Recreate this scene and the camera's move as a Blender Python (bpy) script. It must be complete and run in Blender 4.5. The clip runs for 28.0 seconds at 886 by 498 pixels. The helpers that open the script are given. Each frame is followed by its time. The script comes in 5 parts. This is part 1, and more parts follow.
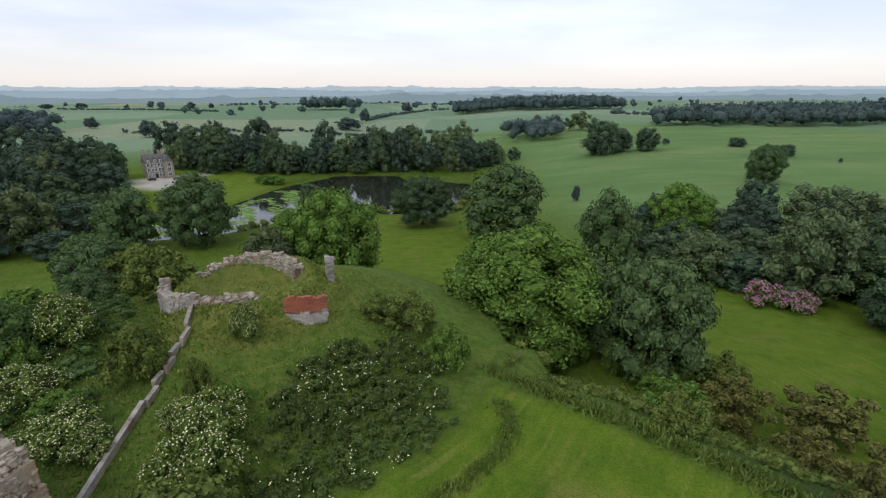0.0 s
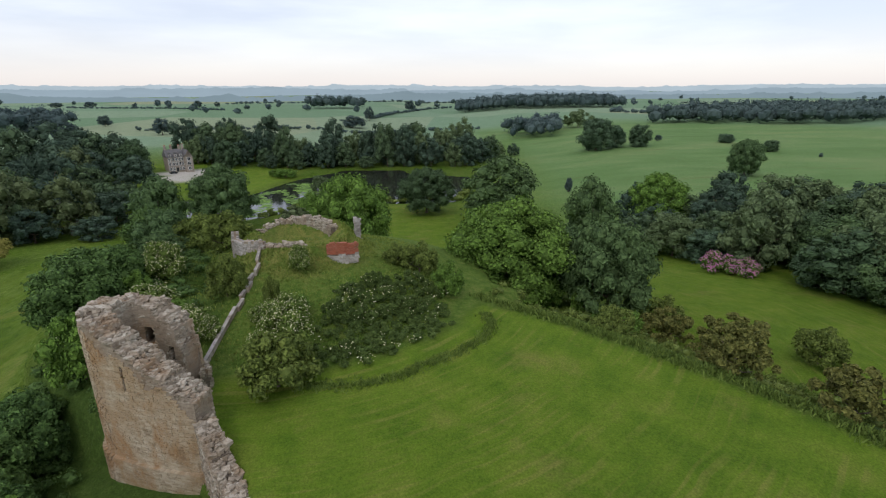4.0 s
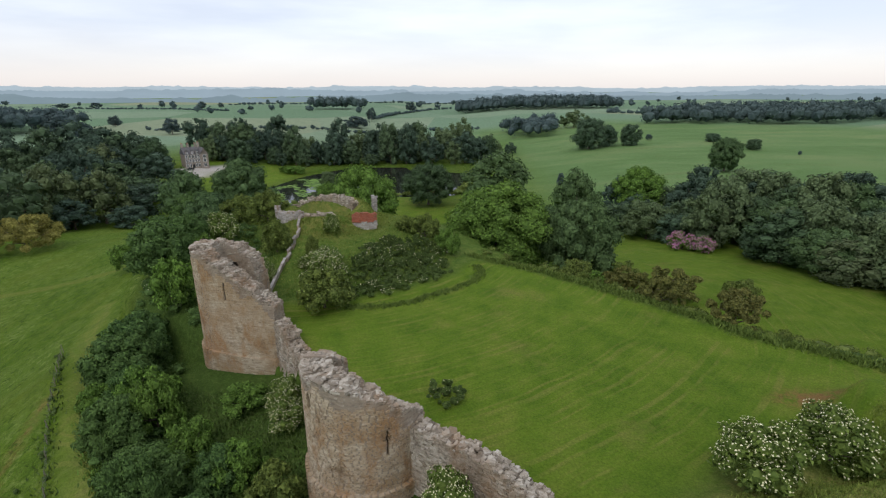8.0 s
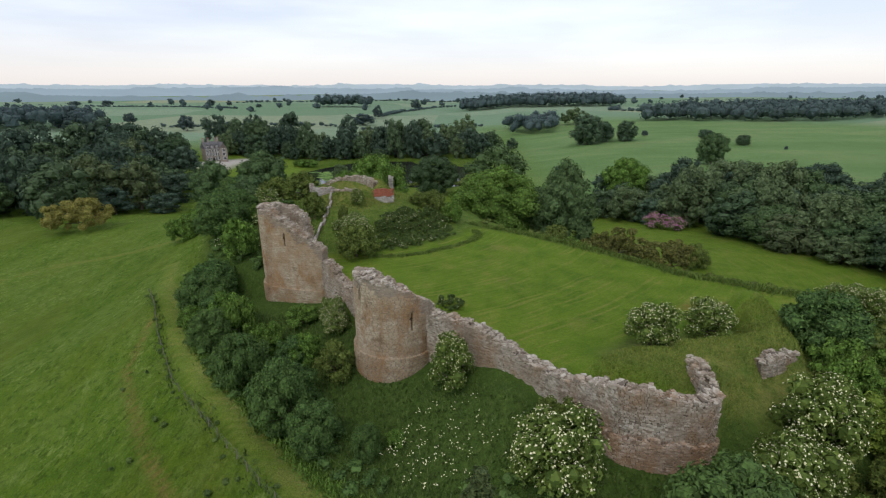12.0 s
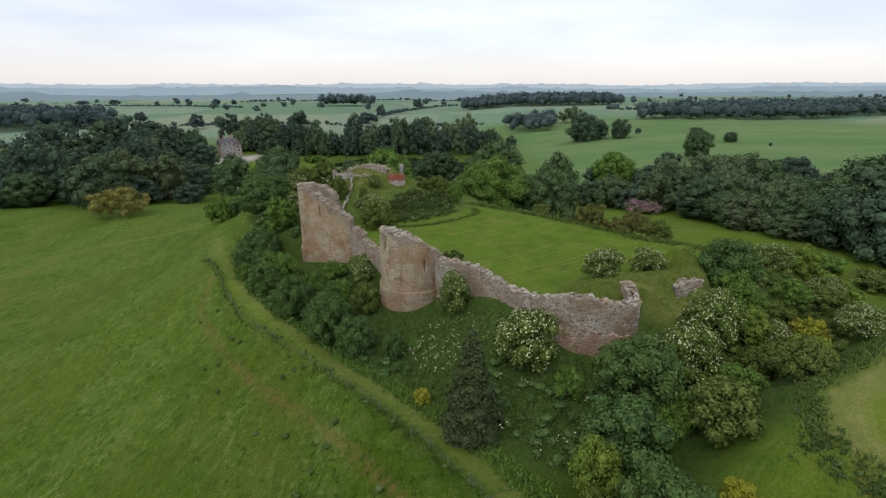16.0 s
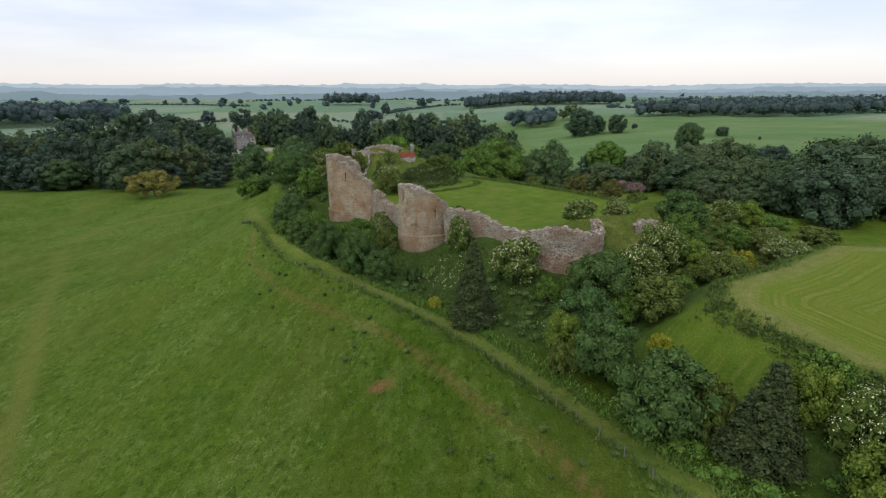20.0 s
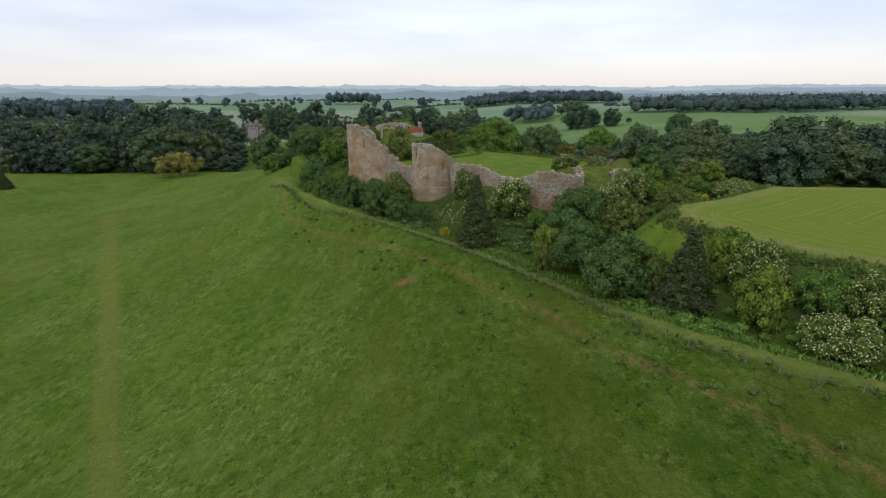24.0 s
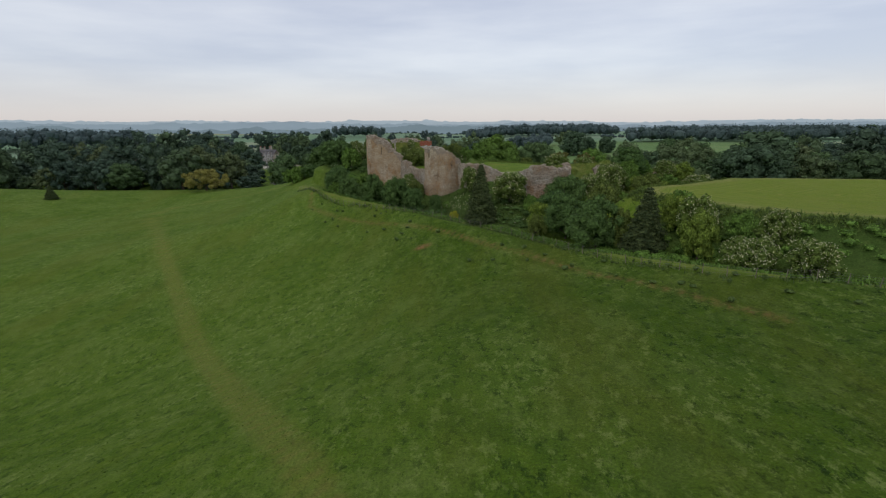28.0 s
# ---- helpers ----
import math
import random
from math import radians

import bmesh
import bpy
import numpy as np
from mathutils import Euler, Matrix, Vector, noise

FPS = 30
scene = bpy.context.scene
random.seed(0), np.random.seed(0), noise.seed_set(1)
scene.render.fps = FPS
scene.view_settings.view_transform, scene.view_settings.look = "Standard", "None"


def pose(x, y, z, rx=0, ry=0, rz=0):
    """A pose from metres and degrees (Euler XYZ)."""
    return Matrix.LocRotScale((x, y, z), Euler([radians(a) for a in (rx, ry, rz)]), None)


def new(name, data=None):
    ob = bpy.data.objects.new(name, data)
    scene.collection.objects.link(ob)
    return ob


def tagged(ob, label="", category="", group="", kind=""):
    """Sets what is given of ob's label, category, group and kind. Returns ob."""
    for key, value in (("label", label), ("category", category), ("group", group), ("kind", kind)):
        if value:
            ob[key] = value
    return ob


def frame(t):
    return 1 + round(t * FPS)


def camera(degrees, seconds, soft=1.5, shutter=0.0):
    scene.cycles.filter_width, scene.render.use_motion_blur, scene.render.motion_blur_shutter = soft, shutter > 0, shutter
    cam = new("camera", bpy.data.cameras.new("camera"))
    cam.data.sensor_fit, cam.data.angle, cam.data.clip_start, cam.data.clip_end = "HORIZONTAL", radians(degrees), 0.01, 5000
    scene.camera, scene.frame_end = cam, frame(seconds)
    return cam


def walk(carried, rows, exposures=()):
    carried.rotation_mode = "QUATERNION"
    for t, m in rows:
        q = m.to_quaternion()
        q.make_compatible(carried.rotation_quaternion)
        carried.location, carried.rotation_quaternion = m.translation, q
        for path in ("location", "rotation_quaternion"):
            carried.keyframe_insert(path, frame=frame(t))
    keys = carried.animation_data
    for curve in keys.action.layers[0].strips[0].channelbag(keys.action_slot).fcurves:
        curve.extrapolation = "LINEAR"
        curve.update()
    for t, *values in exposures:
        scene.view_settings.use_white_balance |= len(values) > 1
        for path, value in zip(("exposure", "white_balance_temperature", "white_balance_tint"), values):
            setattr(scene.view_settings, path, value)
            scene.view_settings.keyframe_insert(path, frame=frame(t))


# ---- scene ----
cam = camera(83.1, 28.0, soft=1.2)
METRES, EYE, TILT, LEAN, TURN = 140.0, 28.0, 0.0, 2.0, 0.0
ROWS = [
    (0.0, 0.0, 0.0, 0.0, 0.58, -17.84, -1.81),
    (0.5, 0.0007, -0.0167, 0.0003, 0.59, -17.81, -1.86),
    (1.0, 0.0013, -0.0333, 0.0008, 0.68, -17.8, -1.86),
    (1.5, 0.0019, -0.0498, 0.0017, 0.73, -17.81, -1.86),
    (2.0, 0.0022, -0.0667, 0.0027, 0.85, -17.88, -1.84),
    (2.5, 0.0022, -0.0834, 0.0031, 0.94, -17.95, -1.82),
    (3.0, 0.0024, -0.1004, 0.0029, 0.95, -18.02, -1.76),
    (3.5, 0.0025, -0.1172, 0.0025, 0.92, -18.03, -1.75),
    (5.5, 0.0037, -0.1852, 0.0007, 0.74, -17.85, -1.81),
    (6.0, 0.0041, -0.2021, 0.0014, 0.81, -17.85, -1.84),
    (6.5, 0.0041, -0.2189, 0.002, 0.83, -17.85, -1.83),
    (7.0, 0.0042, -0.236, 0.0024, 0.82, -17.83, -1.84),
    (7.5, 0.004, -0.2527, 0.0031, 0.8, -17.82, -1.85),
    (8.0, 0.0039, -0.2703, 0.0043, 0.91, -17.89, -1.79),
    (8.5, 0.0039, -0.2881, 0.0047, 1.06, -18.0, -1.74),
    (9.0, 0.0042, -0.3061, 0.0042, 1.2, -18.03, -1.83),
    (9.5, 0.0041, -0.3241, 0.0041, 1.22, -18.06, -1.78),
    (10.0, 0.0044, -0.3422, 0.0046, 1.29, -18.06, -1.79),
    (10.5, 0.0048, -0.3604, 0.0049, 1.39, -18.11, -1.77),
    (11.0, 0.0048, -0.3787, 0.0049, 1.45, -18.12, -1.76),
    (11.5, 0.005, -0.3968, 0.0047, 1.44, -18.09, -1.78),
    (12.0, 0.005, -0.4153, 0.0051, 1.4, -18.11, -1.79),
    (12.5, 0.0049, -0.4322, 0.0056, 1.42, -18.11, -1.81),
    (14.5, 0.0053, -0.5052, 0.0086, 1.44, -18.18, -1.82),
    (15.0, 0.0053, -0.5232, 0.0089, 1.46, -18.2, -1.76),
    (15.5, 0.0052, -0.5412, 0.0088, 1.51, -18.19, -1.78),
    (16.0, 0.0049, -0.5588, 0.0085, 1.57, -18.2, -1.75),
    (16.5, 0.0047, -0.576, 0.0079, 1.63, -18.19, -1.76),
    (17.0, 0.0048, -0.5936, 0.007, 1.66, -18.15, -1.73),
    (17.5, 0.0048, -0.6111, 0.0059, 1.75, -18.08, -1.75),
    (18.0, 0.0049, -0.6283, 0.0048, 1.9, -18.06, -1.77),
    (18.5, 0.0046, -0.6459, 0.0019, 2.04, -18.12, -1.79),
    (19.0, 0.0044, -0.6643, -0.0038, 2.02, -18.13, -1.8),
    (19.5, 0.0038, -0.6826, -0.0095, 1.95, -18.11, -1.8),
    (20.0, 0.0033, -0.7006, -0.0152, 1.89, -18.12, -1.8),
    (20.5, 0.0028, -0.7183, -0.0209, 1.86, -18.08, -1.79),
    (21.0, 0.0022, -0.7365, -0.0264, 1.77, -18.04, -1.78),
    (21.5, 0.0015, -0.7545, -0.0318, 1.78, -18.01, -1.79),
    (23.5, -0.0015, -0.8247, -0.0527, 1.86, -18.0, -1.78),
    (24.0, -0.0024, -0.8424, -0.0581, 1.85, -17.9, -1.77),
    (24.5, -0.0033, -0.8599, -0.0639, 1.82, -17.69, -1.77),
    (25.0, -0.0042, -0.8777, -0.0694, 1.87, -17.45, -1.78),
    (25.5, -0.005, -0.8952, -0.0748, 1.92, -17.19, -1.79),
    (26.0, -0.0057, -0.9126, -0.0799, 1.96, -16.5, -1.78),
    (26.5, -0.0066, -0.9305, -0.085, 1.99, -15.4, -1.77),
    (27.0, -0.0075, -0.9478, -0.0903, 2.01, -14.59, -1.74),
    (27.5, -0.0084, -0.9657, -0.0958, 2.02, -14.23, -1.71),
    (28.0, -0.0092, -0.9835, -0.1015, 2.03, -14.1, -1.73),
]
walk(cam, [(t, pose(0, 0, EYE, TILT, LEAN, TURN) @ pose(METRES * x, METRES * y, METRES * z, 90 + pitch, roll, yaw)) for t, x, y, z, yaw, pitch, roll in ROWS],
     exposures=[(0.0, 0.0), (22.0, 0.0), (25.0, -0.12), (26.5, -0.3), (28.0, -0.42)])

# ---- sky and sun ----
SUN_HEIGHT, SUN_TURN = 52.0, 205.0
world = bpy.data.worlds.new("overcast_sky")
scene.world = world
world.use_nodes = True
wn, wl = world.node_tree.nodes, world.node_tree.links
wn.clear()
w_out, w_bg = wn.new("ShaderNodeOutputWorld"), wn.new("ShaderNodeBackground")
w_sky = wn.new("ShaderNodeTexSky")
w_sky.sky_type, w_sky.sun_disc = "NISHITA", False
w_sky.sun_elevation, w_sky.sun_rotation = radians(SUN_HEIGHT), radians(SUN_TURN)
w_bg_sky = wn.new("ShaderNodeBackground")
w_bg_sky.inputs["Strength"].default_value = 0.05
w_tc, w_map = wn.new("ShaderNodeTexCoord"), wn.new("ShaderNodeMapping")
w_map.inputs["Scale"].default_value = (1.0, 1.0, 6.0)
w_noise = wn.new("ShaderNodeTexNoise")
w_noise.inputs["Scale"].default_value, w_noise.inputs["Detail"].default_value = 2.3, 6.0
w_ramp = wn.new("ShaderNodeValToRGB")
w_ramp.color_ramp.elements[0].position, w_ramp.color_ramp.elements[0].color = 0.40, (0.63, 0.65, 0.76, 1)
w_ramp.color_ramp.elements[1].position, w_ramp.color_ramp.elements[1].color = 0.66, (0.85, 0.855, 0.91, 1)
w_sep, w_low = wn.new("ShaderNodeSeparateXYZ"), wn.new("ShaderNodeMapRange")
w_low.inputs["From Min"].default_value, w_low.inputs["From Max"].default_value = 0.0, 0.10
w_mix = wn.new("ShaderNodeMix")
w_mix.data_type = "RGBA"
w_mix.inputs[6].default_value = (0.80, 0.74, 0.745, 1)
w_add = wn.new("ShaderNodeAddShader")
w_bg.inputs["Strength"].default_value = 0.92
wl.new(w_tc.outputs["Generated"], w_map.inputs["Vector"])
wl.new(w_map.outputs["Vector"], w_noise.inputs["Vector"])
wl.new(w_noise.outputs["Fac"], w_ramp.inputs["Fac"])
wl.new(w_tc.outputs["Generated"], w_sep.inputs["Vector"])
wl.new(w_sep.outputs["Z"], w_low.inputs["Value"])
wl.new(w_low.outputs["Result"], w_mix.inputs[0])
wl.new(w_ramp.outputs["Color"], w_mix.inputs[7])
wl.new(w_mix.outputs[2], w_bg.inputs["Color"])
wl.new(w_sky.outputs["Color"], w_bg_sky.inputs["Color"])
wl.new(w_bg.outputs["Background"], w_add.inputs[0])
wl.new(w_bg_sky.outputs["Background"], w_add.inputs[1])
wl.new(w_add.outputs["Shader"], w_out.inputs["Surface"])
sun = new("sun", bpy.data.lights.new("sun", "SUN"))
sun.data.energy, sun.data.angle, sun.data.color = 0.8, radians(20), (1.0, 0.96, 0.9)
sun.matrix_world = pose(0, 0, 80, 90 - SUN_HEIGHT, 0, 180 - SUN_TURN)

# ---- materials ----
class Mat:
    """A node material put together step by step."""

    def __init__(self, name, rough=0.9, metal=0.0, spec=0.3):
        self.m = bpy.data.materials.new(name)
        self.m.use_nodes = True
        self.n, self.l = self.m.node_tree.nodes, self.m.node_tree.links
        self.b = self.n["Principled BSDF"]
        self.b.inputs["Roughness"].default_value = rough
        self.b.inputs["Metallic"].default_value = metal
        self.b.inputs["Specular IOR Level"].default_value = spec

    def put(self, socket, value):
        if isinstance(value, (int, float)):
            socket.default_value = value
        elif isinstance(value, tuple):
            socket.default_value = (*value, 1) if len(value) == 3 and len(socket.default_value) == 4 else value
        else:
            self.l.new(value, socket)

    def noise(self, scale, detail=3.0, rough=0.55, stretch=(1, 1, 1), seed=0.0):
        tc, mp, t = self.n.new("ShaderNodeTexCoord"), self.n.new("ShaderNodeMapping"), self.n.new("ShaderNodeTexNoise")
        mp.inputs["Scale"].default_value, mp.inputs["Location"].default_value = stretch, (seed, seed * 1.7, seed * 0.6)
        self.l.new(tc.outputs["Object"], mp.inputs["Vector"])
        self.l.new(mp.outputs["Vector"], t.inputs["Vector"])
        t.inputs["Scale"].default_value, t.inputs["Detail"].default_value, t.inputs["Roughness"].default_value = scale, detail, rough
        return t.outputs["Fac"]

    def ramp(self, fac, *stops):
        r = self.n.new("ShaderNodeValToRGB")
        e = r.color_ramp.elements
        while len(e) < len(stops):
            e.new(0.5)
        for k, (p, c) in enumerate(stops):
            e[k].position, e[k].color = p, (*c, 1) if isinstance(c, tuple) else (c, c, c, 1)
        self.put(r.inputs["Fac"], fac)
        return r.outputs["Color"]

    def span(self, fac, a, b, lo=0.0, hi=1.0):
        r = self.n.new("ShaderNodeMapRange")
        self.put(r.inputs["Value"], fac)
        for k, v in zip(("From Min", "From Max", "To Min", "To Max"), (a, b, lo, hi)):
            r.inputs[k].default_value = v
        return r.outputs["Result"]

    def mix(self, fac, a, b, kind="MIX"):
        x = self.n.new("ShaderNodeMix")
        x.data_type, x.blend_type = "RGBA", kind
        self.put(x.inputs[0], fac), self.put(x.inputs[6], a), self.put(x.inputs[7], b)
        return x.outputs[2]

    def calc(self, kind, a, b):
        x = self.n.new("ShaderNodeMath")
        x.operation = kind
        self.put(x.inputs[0], a), self.put(x.inputs[1], b)
        return x.outputs[0]

    def zones(self, name):
        a, s = self.n.new("ShaderNodeAttribute"), self.n.new("ShaderNodeSeparateColor")
        a.attribute_name = name
        self.l.new(a.outputs["Color"], s.inputs["Color"])
        return s.outputs["Red"], s.outputs["Green"], s.outputs["Blue"]

    def chance(self):
        """A random value for each piece, whether an object or an island of a joined mesh."""
        o, g = self.n.new("ShaderNodeObjectInfo"), self.n.new("ShaderNodeNewGeometry")
        return self.calc("FRACT", self.calc("ADD", o.outputs["Random"], g.outputs["Random Per Island"]), 0.0)

    def each(self):
        return self.n.new("ShaderNodeObjectInfo").outputs["Random"]

    def color(self, c):
        self.put(self.b.inputs["Base Color"], c)
        return self

    def bump(self, height, strength=0.5, distance=0.1):
        x = self.n.new("ShaderNodeBump")
        x.inputs["Strength"].default_value, x.inputs["Distance"].default_value = strength, distance
        self.put(x.inputs["Height"], height)
        self.l.new(x.outputs["Normal"], self.b.inputs["Normal"])
        return self


def stone_material(name, dark, mid, light, stain, rust=0.0):
    k = Mat(name, 0.95)
    c = k.ramp(k.chance(), (0.0, dark), (0.3, mid), (0.8, light), (1.0, mid))
    c = k.mix(k.span(k.noise(0.3, 5, 0.65), 0.42, 0.62, 0, 0.9), c, stain)
    c = k.mix(k.span(k.noise(0.8, 4, 0.7, (1, 1, 6.5), 17.0), 0.50, 0.66, 0, 0.55), c, tuple(v * 0.55 for v in stain))
    c = k.mix(k.span(k.noise(0.7, 4, 0.7, (1, 1, 8.0), 27.0), 0.54, 0.68, 0, 0.5), c, light)
    c = k.mix(k.span(k.noise(0.42, 5, 0.65, (1, 1, 0.5), 7.0), 0.50, 0.62, 0, rust), c, (0.33, 0.18, 0.07))
    c = k.mix(k.span(k.noise(0.55, 5, 0.72, (1, 1, 0.8), 12.0), 0.56, 0.70, 0, 0.7), c, (0.15, 0.105, 0.06))
    c = k.mix(k.span(k.noise(2.6, 4, 0.7, seed=3.0), 0.56, 0.75, 0, 0.5), c, (0.12, 0.10, 0.08))
    c = k.mix(k.span(k.noise(5, 4, 0.7, seed=5.0), 0.58, 0.74, 0, 0.55), c, (0.56, 0.52, 0.44))
    k.color(c).bump(k.noise(9, 5, 0.7), 0.8, 0.08)
    return k.m


def leaf_material(name, dark, light, tint=0.25):
    k = Mat(name, 0.7, spec=0.15)
    c = k.mix(k.n.new("ShaderNodeNewGeometry").outputs["Random Per Island"], dark, light)
    c = k.mix(k.span(k.each(), 0, 1, 0, tint), c, (0.110, 0.150, 0.03))
    c = k.mix(k.span(k.noise(0.5, 3), 0.45, 0.7, 0, 0.35), c, dark)
    k.color(c)
    k.b.inputs["Transmission Weight"].default_value = 0.0
    k.b.inputs["Subsurface Weight"].default_value = 0.0
    return k.m


M_ASHLAR = stone_material("pale_limestone", (0.38, 0.305, 0.205), (0.465, 0.38, 0.26), (0.55, 0.465, 0.34), (0.36, 0.25, 0.14), 0.7)
M_RUBBLE = stone_material("weathered_rubble", (0.20, 0.172, 0.13), (0.36, 0.315, 0.245), (0.57, 0.52, 0.43), (0.30, 0.235, 0.165), 0.35)
M_RUSTY = stone_material("orange_stained_rubble", (0.24, 0.17, 0.12), (0.42, 0.31, 0.22), (0.58, 0.49, 0.39), (0.33, 0.225, 0.145), 0.5)
M_GREY = stone_material("grey_limestone", (0.30, 0.28, 0.24), (0.40, 0.37, 0.33), (0.52, 0.49, 0.44), (0.25, 0.225, 0.19), 0.1)
M_MORTAR = stone_material("rubble_core", (0.30, 0.25, 0.18), (0.34, 0.28, 0.21), (0.38, 0.32, 0.24), (0.28, 0.22, 0.16), 0.4)
# darker core colour that paints shade into rubble joints and the window recess
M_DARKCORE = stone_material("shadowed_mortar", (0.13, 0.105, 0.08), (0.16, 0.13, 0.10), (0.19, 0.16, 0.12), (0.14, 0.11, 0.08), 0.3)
M_BRICK = stone_material("red_brick", (0.34, 0.09, 0.05), (0.42, 0.12, 0.065), (0.48, 0.16, 0.09), (0.36, 0.13, 0.08))
M_BARK = Mat("bark", 0.95)
M_BARK.color(M_BARK.ramp(M_BARK.noise(3, 4, 0.6, (1, 1, 0.2)), (0.3, (0.06, 0.045, 0.03)), (0.7, (0.16, 0.13, 0.10)))).bump(M_BARK.noise(8, 3, 0.6, (1, 1, 0.2)), 0.6)
M_BARK = M_BARK.m
LEAF = {
    "oak": leaf_material("oak_leaves", (0.052, 0.104, 0.018), (0.190, 0.330, 0.056)),
    "ash": leaf_material("ash_leaves", (0.036, 0.076, 0.022), (0.120, 0.214, 0.056)),
    # a little distance haze is put into the blue of dark and blue
    "dark": leaf_material("dark_woodland_leaves", (0.030, 0.058, 0.029), (0.080, 0.136, 0.066), 0.22),
    "blue": leaf_material("bluish_leaves", (0.036, 0.066, 0.038), (0.096, 0.158, 0.088), 0.18),
    # distance haze is painted into the blue of both grove colours
    "grove": leaf_material("hazy_blue_woodland_leaves", (0.035, 0.061, 0.043), (0.078, 0.126, 0.082), 0.14),
    "grove_mid": leaf_material("hazy_green_woodland_leaves", (0.044, 0.074, 0.038), (0.104, 0.160, 0.076), 0.18),
    "pale": leaf_material("willow_leaves", (0.070, 0.105, 0.045), (0.165, 0.225, 0.100), 0.1),
    "lime": leaf_material("bright_leaves", (0.085, 0.135, 0.016), (0.240, 0.325, 0.050), 0.2),
    "thorn": leaf_material("hawthorn_leaves", (0.058, 0.086, 0.017), (0.200, 0.252, 0.056)),
    "copper": leaf_material("tawny_leaves", (0.165, 0.160, 0.036), (0.400, 0.350, 0.095)),
    "conifer": leaf_material("conifer_needles", (0.026, 0.043, 0.016), (0.098, 0.126, 0.044), 0.1),
    "gold": leaf_material("golden_leaves", (0.225, 0.235, 0.020), (0.40, 0.41, 0.045), 0.1),
    # bluish because distance haze is put into this leaf colour
    "far": leaf_material("hazy_far_woodland_leaves", (0.044, 0.070, 0.070), (0.080, 0.115, 0.108), 0.06),
    "turf": leaf_material("turf_blades", (0.036, 0.076, 0.005), (0.108, 0.166, 0.018), 0.1),
    "wood_mid": leaf_material("woodland_leaves", (0.044, 0.082, 0.032), (0.126, 0.202, 0.076), 0.15),
    "olive": leaf_material("olive_woodland_leaves", (0.054, 0.076, 0.032), (0.140, 0.176, 0.080), 0.15),
    "tawny": leaf_material("russet_thorn_leaves", (0.078, 0.086, 0.022), (0.215, 0.208, 0.058), 0.2),
    "elder": leaf_material("elder_leaves", (0.058, 0.098, 0.018), (0.185, 0.255, 0.052), 0.2),
    "dock": leaf_material("dock_leaves", (0.048, 0.082, 0.020), (0.115, 0.165, 0.042), 0.1),
    "sedge": leaf_material("long_grass", (0.118, 0.174, 0.027), (0.240, 0.282, 0.060), 0.2),
}
M_BLOSSOM = Mat("cream_blossom", 0.8)
M_BLOSSOM.color(M_BLOSSOM.ramp(M_BLOSSOM.noise(3), (0.3, (0.60, 0.58, 0.32)), (0.7, (0.78, 0.76, 0.54))))
M_BLOSSOM = M_BLOSSOM.m
M_PINK = Mat("mauve_blossom", 0.8)
M_PINK.color(M_PINK.ramp(M_PINK.noise(2), (0.3, (0.52, 0.14, 0.34)), (0.7, (0.72, 0.34, 0.54))))
M_PINK = M_PINK.m


